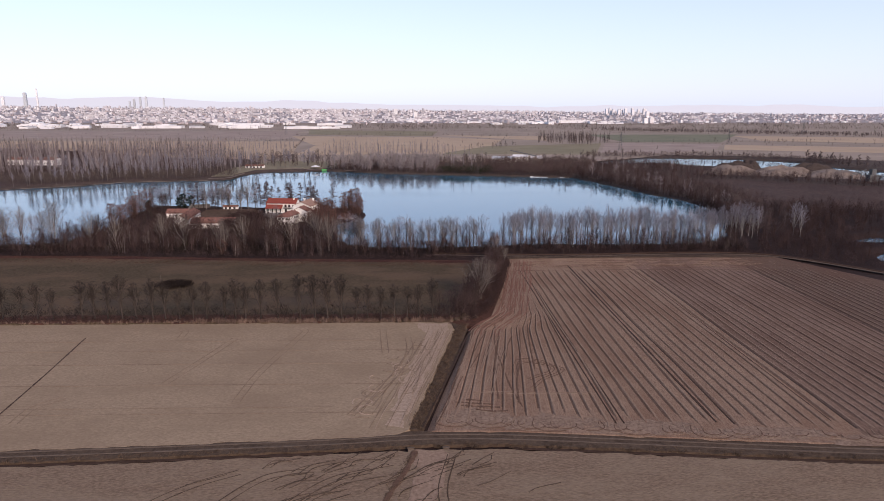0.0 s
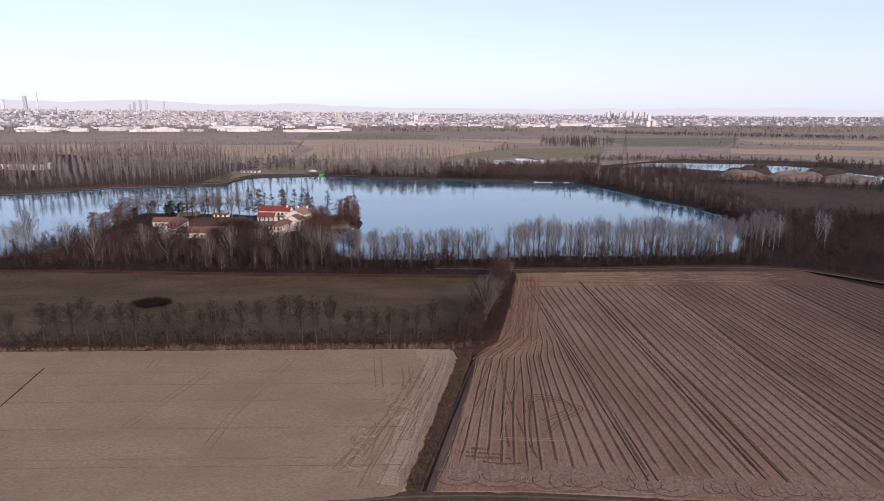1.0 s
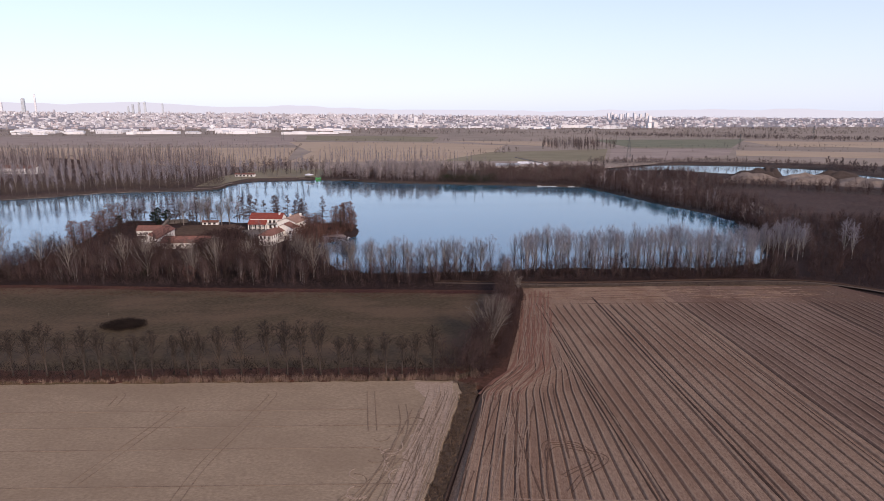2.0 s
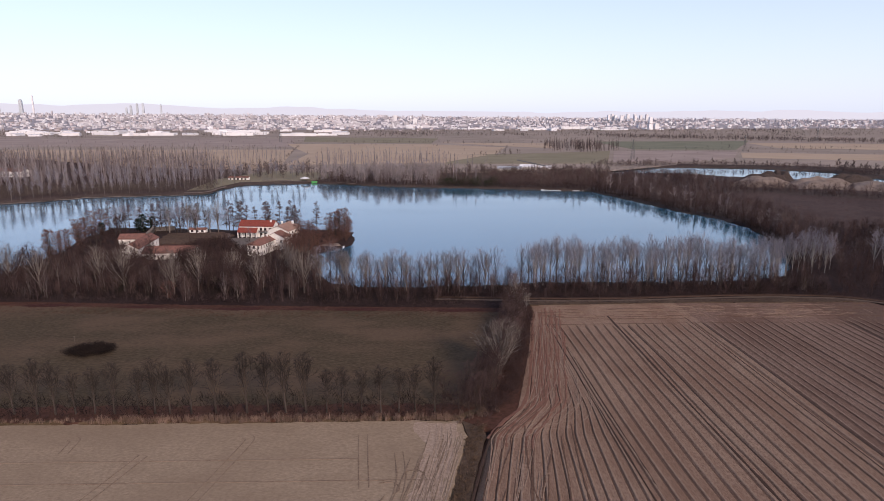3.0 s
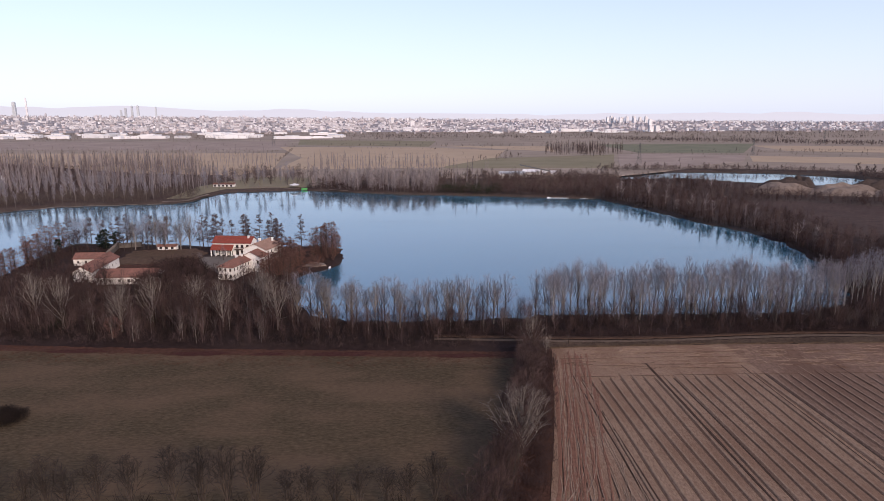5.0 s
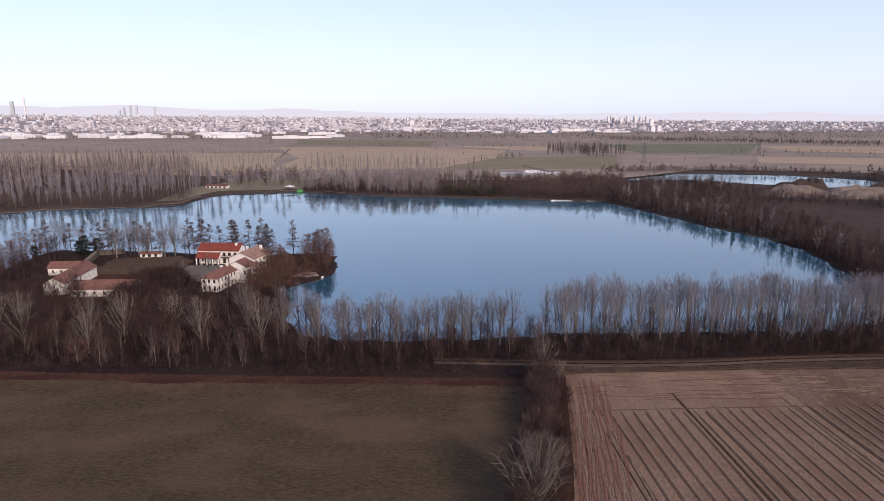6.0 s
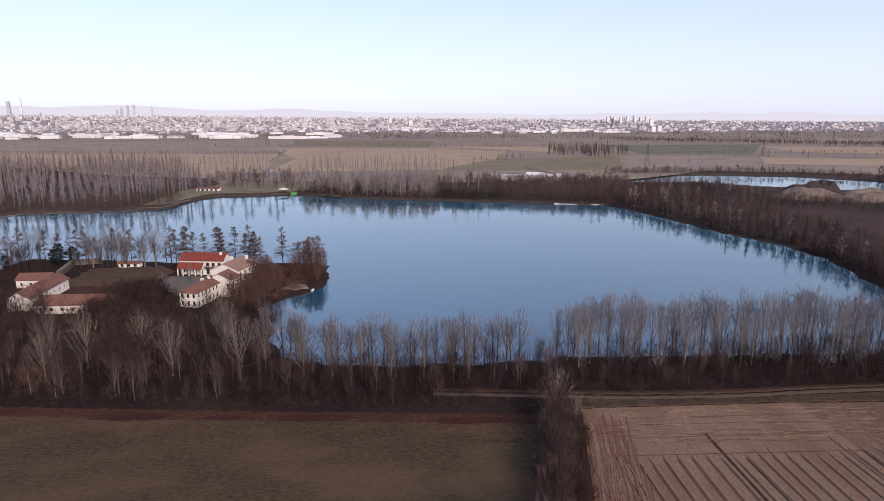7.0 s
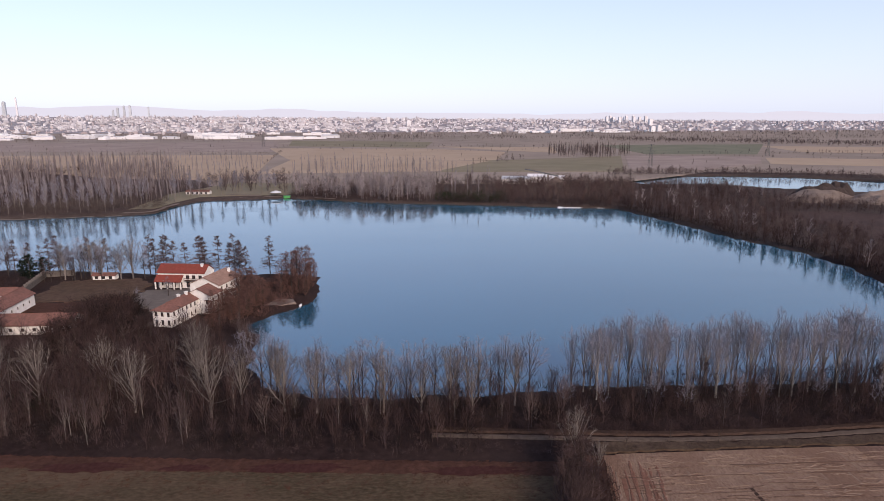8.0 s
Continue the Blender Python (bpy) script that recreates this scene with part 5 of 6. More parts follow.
stuff("plantation_scrub", M["twig_mid"], bushes, fill([(-420, 545), (-330, 533), (-274, 570), (-206, 583), (-185, 600), (-190, 640), (-420, 600)], 500, 1.2, 2.8), "brown scrub under the poplars", "scrub")
young = []
for y, x0, x1, dx in ((855, -245, -180, 6.2), (925, -275, -190, 6.4), (995, -340, -205, 6.6), (1030, -470, -330, 7.5), (1110, -560, -250, 9)):
    young += [(ri.randrange(60), x + u(-1, 1), y + u(-2, 2), 0.2, u(0, 6.28), u(0.6, 0.85), 1.0) for x in np.arange(x0, x1, dx)]
for y in (840, 880, 920):
    young += [(ri.randrange(60), x + u(-1, 1), y + u(-2, 2), 0.2, u(0, 6.28), u(0.7, 1.0), 1.0) for x in np.arange(-135, 30, 8.0)]
stuff("young_poplars", M["grove_twig"], plumes, young, "thin rows of young poplars on dry fields", "trees")
stuff("field_trees", M["far_twig"], fars, spots([(210, 835), (330, 838), (410, 815), (470, 760), (480, 700)], 4, 5, 0.5, 1.0) + spots([(455, 760), (490, 640)], 3, 8, 0.8, 1.5) + spots([(-640, 1265), (-240, 1226)], 7, 4, 0.3, 0.6)
      + spots([(-250, 1305), (-205, 985)], 9, 2, 0.3, 0.5) + spots([(90, 1010), (160, 1090)], 7, 12, 0.6, 1.1) + spots([(-225, 1500), (160, 1400), (300, 1450)], 11, 12, 0.4, 0.8)
      + spots([(460, 1170), (740, 1180)], 11, 18, 0.4, 0.8) + spots([(600, 1110), (900, 1080)], 22, 20, 0.4, 0.8) + fill([(-800, 950), (1200, 950), (1300, 1600), (-900, 1600)], 70, 0.35, 0.8)
      + spots([(190, 800), (300, 870)], 7, 9, 0.5, 1.0), "scattered bare trees and hedges of the plain", "trees")

# ---- houses ----
def wall(b, p0, p1, z0, z1, holes, depth=0.25, gable=None):
    """A wall face from p0 to p1 with real openings. holes: (from, to, bottom, top) in metres along and up. gable: height of a point over its middle."""
    a, c = Vector((*p0, 0)), Vector((*p1, 0))
    length, d = (c - a).length, (c - a).normalized()
    inn = Vector((-d.y, d.x, 0)) * depth

    def at(s, z, i=0):
        return a + d * s + Vector((0, 0, z)) + inn * i

    us = sorted({0, length, *[h[0] for h in holes], *[h[1] for h in holes]})
    zs = sorted({z0, z1, *[h[2] for h in holes], *[h[3] for h in holes]})
    for s0, s1 in zip(us, us[1:]):
        for y0, y1 in zip(zs, zs[1:]):
            ms, mz = (s0 + s1) / 2, (y0 + y1) / 2
            if any(h[0] < ms < h[1] and h[2] < mz < h[3] for h in holes):
                continue
            b.face(at(s0, y0), at(s1, y0), at(s1, y1), at(s0, y1))
    for s0, s1, y0, y1 in holes:
        b.face(at(s0, y0), at(s0, y0, 1), at(s1, y0, 1), at(s1, y0))
        b.face(at(s0, y1), at(s1, y1), at(s1, y1, 1), at(s0, y1, 1))
        b.face(at(s0, y0), at(s0, y1), at(s0, y1, 1), at(s0, y0, 1))
        b.face(at(s1, y0), at(s1, y0, 1), at(s1, y1, 1), at(s1, y1))
    if gable:
        b.face(at(0, z1), at(length, z1), at(length / 2, gable))
    out = []
    for s0, s1, y0, y1 in holes:
        out.append((at(s0, y0, 0.7), at(s1, y0, 0.7), at(s1, y1, 0.7), at(s0, y1, 0.7), d, inn.normalized()))
    return out


def house(name, m, w, l, eave, ridge, roof_mat, label, fronts, hip=0.0, over=0.45, chimneys=(), wall_mat="plaster", category="house", group=""):
    """A house on w by l metres, its ridge along y. fronts: holes for the walls south, east, north, west. hip: how far the ridge ends before the south wall."""
    root = thing(name, m, label, category, group)
    b, panes = Build(), []
    corners = [(0, 0), (w, 0), (w, l), (0, l)]
    for i in range(4):
        holes = fronts[i] if i < len(fronts) else []
        panes += wall(b, corners[i], corners[(i + 1) % 4], -0.6, eave, holes, 0.25, ridge if (i == 2 or (i == 0 and not hip)) else None)
    part("wall", b, M[wall_mat], root)
    b = Build()
    s = (ridge - eave) / (w / 2)
    y0, y1, t = -over, l + over, 0.16
    lo, hi = eave - over * s + 0.05, ridge + 0.05
    r0 = y0 + hip
    for k, dz in ((1, t), (-1, 0.0)):
        e = [(-over, y0, lo + dz), (w + over, y0, lo + dz), (w + over, y1, lo + dz), (-over, y1, lo + dz), (w / 2, r0, hi + dz), (w / 2, y1, hi + dz)]
        for f in ((1, 2, 5, 4), (3, 0, 4, 5)) + (((0, 1, 4),) if hip else ()):
            b.face(*[e[q] for q in f][::k])
    low, up = [(-over, y0, lo), (w + over, y0, lo), (w + over, y1, lo), (-over, y1, lo)], (0, 0, t)
    rim = [(0, 3), (1, 2)] + ([(0, 1)] if hip else [])
    for p, q in rim:
        P, Q = Vector(low[p]), Vector(low[q])
        b.face(P, Q, Q + Vector(up), P + Vector(up))
    for yy in ([y1] if hip else [y0, y1]):
        for xx in (-over, w + over):
            P, Q = Vector((xx, yy, lo)), Vector((w / 2, yy, hi))
            b.face(P, Q, Q + Vector(up), P + Vector(up))
    b.tube([(w / 2, r0 - 0.02, hi + t + 0.02), (w / 2, y1 + 0.02, hi + t + 0.02)], [0.13, 0.13], 6)
    roof = part("roof", b, roof_mat, root)
    for x, y, h in chimneys:
        b = Build()
        z = hi - abs(x - w / 2) * s
        b.box(x - 0.4, y - 0.4, z - 0.6, x + 0.4, y + 0.4, z + h)
        b.box(x - 0.5, y - 0.5, z + h, x + 0.5, y + 0.5, z + h + 0.18)
        part("chimney", b, M["plaster"], roof, "white plastered chimney")
    for p0, p1, p2, p3, d, inn in panes:
        win = Build()
        win.face(p0, p1, p2, p3)
        wob = part("window", win, M["glass"], root)
        fr = Build()
        for q0, q1 in ((p0, p1), (p1, p2), (p2, p3), (p3, p0), ((p0 + p1) / 2, (p3 + p2) / 2)):
            fr.tube([q0 - inn * 0.04, q1 - inn * 0.04], [0.05, 0.05], 4)
        part("frame", fr, M["shutter"], wob)
    return root


def holes(n, first, step, w, rows_z, skip=()):
    return [(first + i * step, first + i * step + w, a, b) for i in range(n) for a, b in rows_z if (i, a) not in skip]


two = ((0.5, 2.2), (3.3, 4.7))
house("farmhouse", pose(-82.4, 345.2, 0.1, 0, 0, -13.5), 6.6, 14.5, 5.2, 6.9, M["tile_old"], "long white farmhouse with a faded red tiled roof",
      [holes(3, 0.7, 2.15, 0.95, two), holes(6, 1.0, 2.25, 0.9, ((0.6, 2.0), (3.3, 4.7))), [], holes(4, 2, 3.2, 0.9, ((3.3, 4.6),))], hip=3.0, chimneys=((3.0, 9.5, 0.9), (3.5, 12.8, 0.9)), group="farm buildings")
house("farmhouse", pose(-76.9, 358.9, 0.1, 0, 0, -13.5), 9.0, 7.0, 6.3, 8.4, M["tile_old"], "tall white house with a dark red roof",
      [[(7.2, 8.1, 3.4, 4.8)], holes(2, 1.4, 3.0, 1.0, ((0.3, 2.4), (3.8, 5.2)))], chimneys=(), group="farm buildings")
house("farmhouse", pose(-78.0, 366.2, 0.1, 0, 0, -13.5), 11.0, 14.0, 8.0, 10.4, M["tile_worn"], "large white farmhouse with a weathered orange roof",
      [[(9.2, 10.1, 5.4, 6.6)], holes(4, 1.2, 3.3, 1.1, ((0.5, 2.4), (3.6, 5.0), (5.9, 7.2)))], chimneys=((4.0, 8.0, 1.4), (7.6, 12.6, 1.3)), group="farm buildings")
d = house("farmhouse", pose(-81.0, 389.0, 0.1, 0, 0, 83), 7.6, 18.5, 6.0, 8.3, M["tile_red"], "white house with a bright red tiled roof and porch",
          [[], [], [], [(0.8, 1.8, 0.3, 2.3), (3.2, 4.2, 0.3, 2.3), (5.4, 6.4, 0.2, 2.4), (1.2, 2.2, 3.4, 5.0), (3.4, 4.4, 3.4, 5.0), (5.6, 6.6, 3.4, 5.0)][:0]], chimneys=((3.0, 2.0, 0.9),), group="farm buildings")
# porch with a lean-to roof along its front
b = Build()
for f in (((-2.6, 8.2, 2.9), (-2.6, 19.0, 2.9), (0.0, 19.0, 5.1), (0.0, 8.2, 5.1)), ((-2.6, 8.2, 2.75), (0.0, 8.2, 4.95), (0.0, 19.0, 4.95), (-2.6, 19.0, 2.75)),
          ((-2.6, 8.2, 2.75), (-2.6, 19.0, 2.75), (-2.6, 19.0, 2.9), (-2.6, 8.2, 2.9)), ((-2.6, 8.2, 2.75), (-2.6, 8.2, 2.9), (0, 8.2, 5.1), (0, 8.2, 4.95))):
    b.face(*f)
part("porch_roof", b, M["tile_red"], d, "low red tiled porch roof")
for y in (8.6, 11.2, 13.8, 16.4, 18.6):
    b = Build()
    b.box(-2.4, y - 0.22, -0.4, -2.0, y + 0.22, 2.85)
    part("pillar", b, M["plaster"], d)
for y, z0, z1 in ((9.6, 0.1, 2.2), (12.3, 0.1, 2.2), (15.0, 0.1, 2.2), (17.2, 0.9, 2.1), (1.6, 0.2, 2.4), (4.2, 0.2, 2.4), (6.6, 0.2, 2.4), (1.6, 3.5, 5.0), (4.2, 3.5, 5.0), (6.6, 3.5, 5.0)):
    b = Build()
    b.box(-0.06, y - 0.55, z0, 0.02, y + 0.55, z1)
    wob = part("window", b, M["glass"], d)
    b = Build()
    for q0, q1 in (((-0.08, y - 0.6, z0), (-0.08, y - 0.6, z1)), ((-0.08, y + 0.6, z0), (-0.08, y + 0.6, z1)), ((-0.08, y - 0.6, z1), (-0.08, y + 0.6, z1)), ((-0.08, y, z0), (-0.08, y, z1))):
        b.tube([q0, q1], [0.06, 0.06], 4)
    part("frame", b, M["shutter"], wob)
b = Build()
b.box(-1.3, 1.0, 3.0, -0.05, 7.6, 3.15)
for k in range(14):
    b.box(-1.28, 1.05 + k * 0.5, 3.15, -1.22, 1.11 + k * 0.5, 4.0)
b.box(-1.3, 1.0, 4.0, -1.2, 7.6, 4.08)
part("balcony", b, M["shutter"], d, "brown wooden balcony")
# barns
house("barn", pose(-138.6, 341.5, 0.1, 0, 0, 4.5), 7.2, 28, 4.2, 6.4, M["tile_old"], "long white barn with a red tiled roof", [[], holes(7, 2.5, 3.6, 0.8, ((1.6, 2.6),))], group="farm buildings", category="barn")
house("barn", pose(-105.0, 339.2, 0.1, 0, 0, 91.5), 9.5, 23.0, 2.9, 5.0, M["tile_old"], "low barn with a faded brown-red roof", [[], [], [], holes(6, 1.5, 3.5, 1.0, ((0.9, 2.0),))], group="farm buildings", category="barn")
house("barn", pose(-142.5, 372.0, 0.1, 0, 0, 92), 7.0, 12.0, 3.0, 4.8, M["tile_old"], "small white outbuilding with a red roof", [[], [], [], holes(3, 1.5, 3.4, 0.9, ((0.9, 2.0),))], group="farm buildings", category="barn")
house("garden_pavilion", pose(-122, 404.0, 0.1, 0, 0, 90), 3.0, 9.0, 1.7, 2.3, M["tile_old"], "low white pavilion at the garden's end", [[], [], [], holes(3, 0.8, 2.8, 1.4, ((0.2, 1.4),))], category="pavilion")
# stepped garden wall beside the barns
b = Build()
for k in range(9):
    t = k / 9
    b.box(-0.4, k * 2.7, -0.5, 0.4, k * 2.7 + 2.7, 2.0 + 0.5 * (k % 2))
    b.box(-0.5, k * 2.7 + 1.0, 2.0, 0.5, k * 2.7 + 1.6, 3.1)
gw = thing("garden_wall", pose(-147, 386, 0.0, 0, 0, 14), "pale ruined garden wall with pillars", "wall")
part("wall", b, M["stone"], gw)
b = Build()
b.box(0, -0.4, -0.5, 11, 0.4, 2.4)
part("end_wall", b, M["stone"], gw).matrix_local = pose(0, 24.3, 0)
slab("shore_grass", [(-205, 600), (-188, 604), (-186, 632), (-178, 668), (-112, 678), (-100, 690), (-100, 760), (-180, 780), (-210, 690)], 0.15, M["far_olive"], "dry olive grass behind the far beach", "grass", 0.5, 0.5)
slab("garden_lawn", [(-140, 372), (-104, 376), (-104, 396), (-112, 405), (-142, 402)], 0.22, M["lawn"], "dry brown garden lawn", "lawn", 0.5, 0.3, 1.2)
slab("courtyard", [(-103, 376), (-86, 356), (-80.5, 366), (-77.5, 378), (-76, 388), (-102, 387)], 0.2, M["paving"], "grey gravel courtyard between the houses", "courtyard", 0.5, 0.3, 1.0)
slab("farm_yard", [(-138, 371), (-128, 349), (-107, 349), (-104, 374)], 0.18, M["litter"], "reddish earth yard of the farm", "yard", 0.5, 0.3, 1.0)
slab("beach", [(-53, 366), (-47, 366.5), (-43, 370), (-44.5, 373.5), (-50, 374.5)], 0.02, M["sand"], "small sandy beach at the water", "beach", 1.6, 1.0)
ruts("farm_lane", [[(-110, 318), (-98, 330), (-86, 343), (-83, 356)]], M["track"], 2.6, 0.16, "narrow lane to the farmhouses", 0, 0.1)
b = Build()
b.tube([(-1.9, 0, 0.35), (-1.0, 0, 0.15), (0, 0, 0.1), (1.1, 0, 0.15), (2.2, 0, 0.55)], [0.35, 0.6, 0.68, 0.55, 0.05], 8)
boat = thing("boat", pose(-41.2, 369.5, WATER + 0.1, 0, 0, 80) @ Matrix.Scale(0.7, 4), "small white rowing boat at the bank", "boat")
part("hull", b, M["white_paint"], boat)
b = Build()
for x in (-0.9, 0.6):
    b.box(x - 0.15, -0.55, 0.66, x + 0.15, 0.55, 0.74)
part("bench", b, M["wood"], boat)
for x, y in ((-100.4, 231.5),):
    p = thing("post", pose(x, y, 0.05), "thin pale post at the field edge", "post", "posts in the fields")
    b = Build()
    b.tube([(0, 0, -0.2), (0, 0, 2.4)], [0.05, 0.04], 6)
    b.box(-0.16, -0.03, 2.15, 0.16, 0.03, 2.35)
    part("pole", b, M["wood"], p)

# ---- far shore ----
house("boathouse", pose(-176, 684, 0, 0, 0, 86), 5, 20, 2.4, 3.4, M["tile_old"], "low white boathouse on the far shore", [[], [], [], holes(5, 1.0, 3.8, 1.8, ((0.3, 1.9),))], category="house")
g = thing("gazebo", pose(-118, 674, gz(-118, 674)), "open white gazebo on the far shore", "gazebo")
b = Build()
b.tube([(0, 0, 2.6), (0, 0, 2.75), (0, 0, 4.2)], [4.8, 4.8, 0], 8)
part("roof", b, M["far_white"], g)
for k in range(6):
    b = Build()
    b.tube([(3.9 * math.cos(k * 1.047), 3.9 * math.sin(k * 1.047), -0.3), (3.9 * math.cos(k * 1.047), 3.9 * math.sin(k * 1.047), 2.6)], [0.15, 0.15], 5)
    part("post", b, M["wood"], g)
sw = thing("shore_wall", pose(-160, 676, 0, 0, 0, -8), "low pale wall along the far beach", "wall")
b = Build()
b.box(0, -0.3, -0.5, 30, 0.3, 1.0)
b.box(0, -0.4, 1.0, 30, 0.4, 1.15)
part("wall", b, M["stone"], sw)
k = thing("kiosk", pose(-108, 668.5, WATER + 0.4), "bright green kiosk at the water", "kiosk")
b = Build()
b.box(-2.6, -1.2, -0.8, 2.6, 1.2, 1.3)
part("body", b, M["green_paint"], k)
b = Build()
b.box(-2.9, -1.5, 1.3, 2.9, 1.5, 1.5)
part("roof", b, M["green_paint"], k)
j = thing("jetty", pose(101, 602.5, WATER, 0, 0, -8.5), "long pale floating jetty by the far shore", "jetty")
b = Build()
for i in range(8):
    b.box(i * 5.0, -0.5, 0.15, i * 5.0 + 4.9, 0.5, 0.34)
part("deck", b, M["white_paint"], j)
for i in range(9):
    b = Build()
    b.tube([(i * 5.0, 1.0, -3), (i * 5.0, 1.0, 1.1)], [0.09, 0.09], 5)
    part("pile", b, M["wood"], j)
for x, l in ((0, 3.0), (38, 4.5)):
    b = Build()
    b.box(x, -1.3, 0.2, x + l, 1.3, 0.6)
    part("platform", b, M["white_paint"], j)
rim = []
for x in range(-345, -200, 8):
    ys = np.arange(480, 640, 0.5)
    rim.append((x, float(ys[np.argmax(relief(np.full(ys.shape, float(x)), ys) > WATER + 0.1)])))
ruts("shore_rim", [rim], M["sand"], 1.6, WATER + 0.12, "pale rim of the shore below the poplars", 0, 0.5, 6, 0.15)
ruts("shore_sand", [[(-205, 586), (-186, 592), (-184, 618), (-176, 656), (-140, 667), (-112, 670)], [(-84, 659), (-66, 652)]], M["sand"], 4.0, -0.2, "pale sandy rim of the far shore", 0, 0.4, 10, 0.1)
for x, y, w, l, h, mt, lab in ((104, 742, 12, 26, 5, "far_grey", "grey roofed works shed among trees"), (122, 752, 14, 18, 6, "far_white", "white works shed among trees"), (92, 748, 8, 10, 4, "far_white", "small white works building"),
                               (140, 756, 9, 14, 4.5, "far_white", "white works shed beside the quarry"), (-420, 720, 14, 60, 6, "tile_old", "long house with a red roof in the poplars")):
    house("works_shed" if x > 0 else "long_house", pose(x, y, 0, 0, 0, 80), w, l, h, h + 2.2, M[mt], lab, [[], [], [], holes(int(l / 4), 1.2, 3.8, 1.6, ((1.2, 2.8),))], category="shed" if x > 0 else "house")
gp = thing("gravel_plant", pose(128, 738, 0), "pale gravel heap with conveyor beside the works", "gravel works")
b = Build()
b.tube([(0, 0, -0.5), (0, 0, 3), (0, 0, 8)], [13, 8, 0.3], 14)
part("heap", b, M["sand"], gp)
b = Build()
b.box(-32, -0.8, 8.0, 0, 0.8, 9.2)
part("conveyor", b, M["steel"], gp).matrix_local = pose(0, 0, 0, 0, 12, 0)


def mound(name, x, y, rx, ry, h, mat, label, seed, z=0.0, flat=1.5):
    b, n, r = Build(), 28, 8
    rings = []
    for i in range(r + 1):
        t = i / r
        ring = []
        for k in range(n):
            a = 2 * math.pi * k / n
            q = t * (1 + 0.22 * noise.noise((math.cos(a) * 1.7 + seed, math.sin(a) * 1.7, seed)))
            zz = h * (0.5 + 0.5 * math.cos(math.pi * t ** flat)) * (1 + 0.5 * noise.noise((math.cos(a) * t * 3, math.sin(a) * t * 3, seed + 9))) - 0.6 * t
            ring.append((math.cos(a) * q * rx, math.sin(a) * q * ry, zz))
        rings.append(ring)
    for i in range(r):
        for k in range(n):
            b.face(rings[i][k], rings[i + 1][k], rings[i + 1][(k + 1) % n], rings[i][(k + 1) % n])
    t = thing(name, pose(x, y, z), label, "heap", "heaps by the quarry")
    part("mound", b, mat, t)


mound("sand_heap", 306, 622, 36, 22, 7.2, M["sand"], "broad pale sand heap by the quarry lake", 1)
mound("sand_heap", 352, 610, 42, 24, 7.4, M["sand"], "broad pale sand heap by the quarry lake", 2)
mound("sand_heap", 392, 590, 36, 28, 6, M["sand"], "broad pale sand heap by the quarry lake", 3)
mound("gravel_heap", 316, 634, 30, 12, 9.6, M["gravel_dark"], "dark gravel heap on the pale sand", 4, flat=2.3)
mound("gravel_heap", 334, 640, 15, 12, 11.6, M["gravel_dark"], "dark gravel heap on the pale sand", 5, flat=1.8)
mound("gravel_heap", 386, 618, 30, 12, 9.2, M["gravel_dark"], "long dark gravel heap by the water", 6, flat=2.3)
dr = thing("dredger", pose(396, 548, 0), "grey steel gravel dredger with conveyor arms", "dredger")
b = Build()
for p, q in (((-18, 0, 5), (-4, 0, 9)), ((-18, 0, 6.4), (-4, 0, 10.4)), ((-4, 0, 9), (2, 0, 3)), ((-16, 0, 5.6), (-16, 0, -1)), ((-8, 0, 8), (-8, 0, -1))):
    b.tube([p, q], [0.45, 0.45], 4)
part("conveyor", b, M["steel"], dr)
b = Build()
b.box(-2, -3, -1, 7, 3, 6)
b.box(0, -2, 6, 4, 2, 11)
part("cabin", b, M["steel"], dr)


def pylon(x, y, h):
    p = thing("pylon", pose(x, y, 0), "tall grey lattice power pylon in the fields", "pylon", "power pylons")
    b = Build()
    w = h * 0.09
    for sx, sy in ((-1, -1), (1, -1), (1, 1), (-1, 1)):
        b.tube([(sx * w, sy * w, -0.5), (sx * 0.3, sy * 0.3, h)], [0.2, 0.14], 4)
    for i in range(8):
        t0, t1 = i / 8, (i + 1) / 8
        a, c = w * (1 - t0) + 0.3 * t0, w * (1 - t1) + 0.3 * t1
        for s in (-1, 1):
            b.tube([(-a, s * a, h * t0), (c, s * c, h * t1)], [0.1, 0.1], 3)
            b.tube([(s * a, -a, h * t0), (s * c, c, h * t1)], [0.1, 0.1], 3)
    part("lattice", b, M["steel"], p)
    for z in (0.72, 0.85, 0.97):
        b = Build()
        b.tube([(-h * 0.14, 0, h * z), (0, 0, h * z + 0.8), (h * 0.14, 0, h * z)], [0.08, 0.2, 0.08], 4)
        part("crossarm", b, M["steel"], p)


for x, y, h in ((289, 935, 28), (538, 1116, 26), (-16, 1800, 32), (-330, 1500, 30), (900, 1500, 30)):
    pylon(x, y, h)

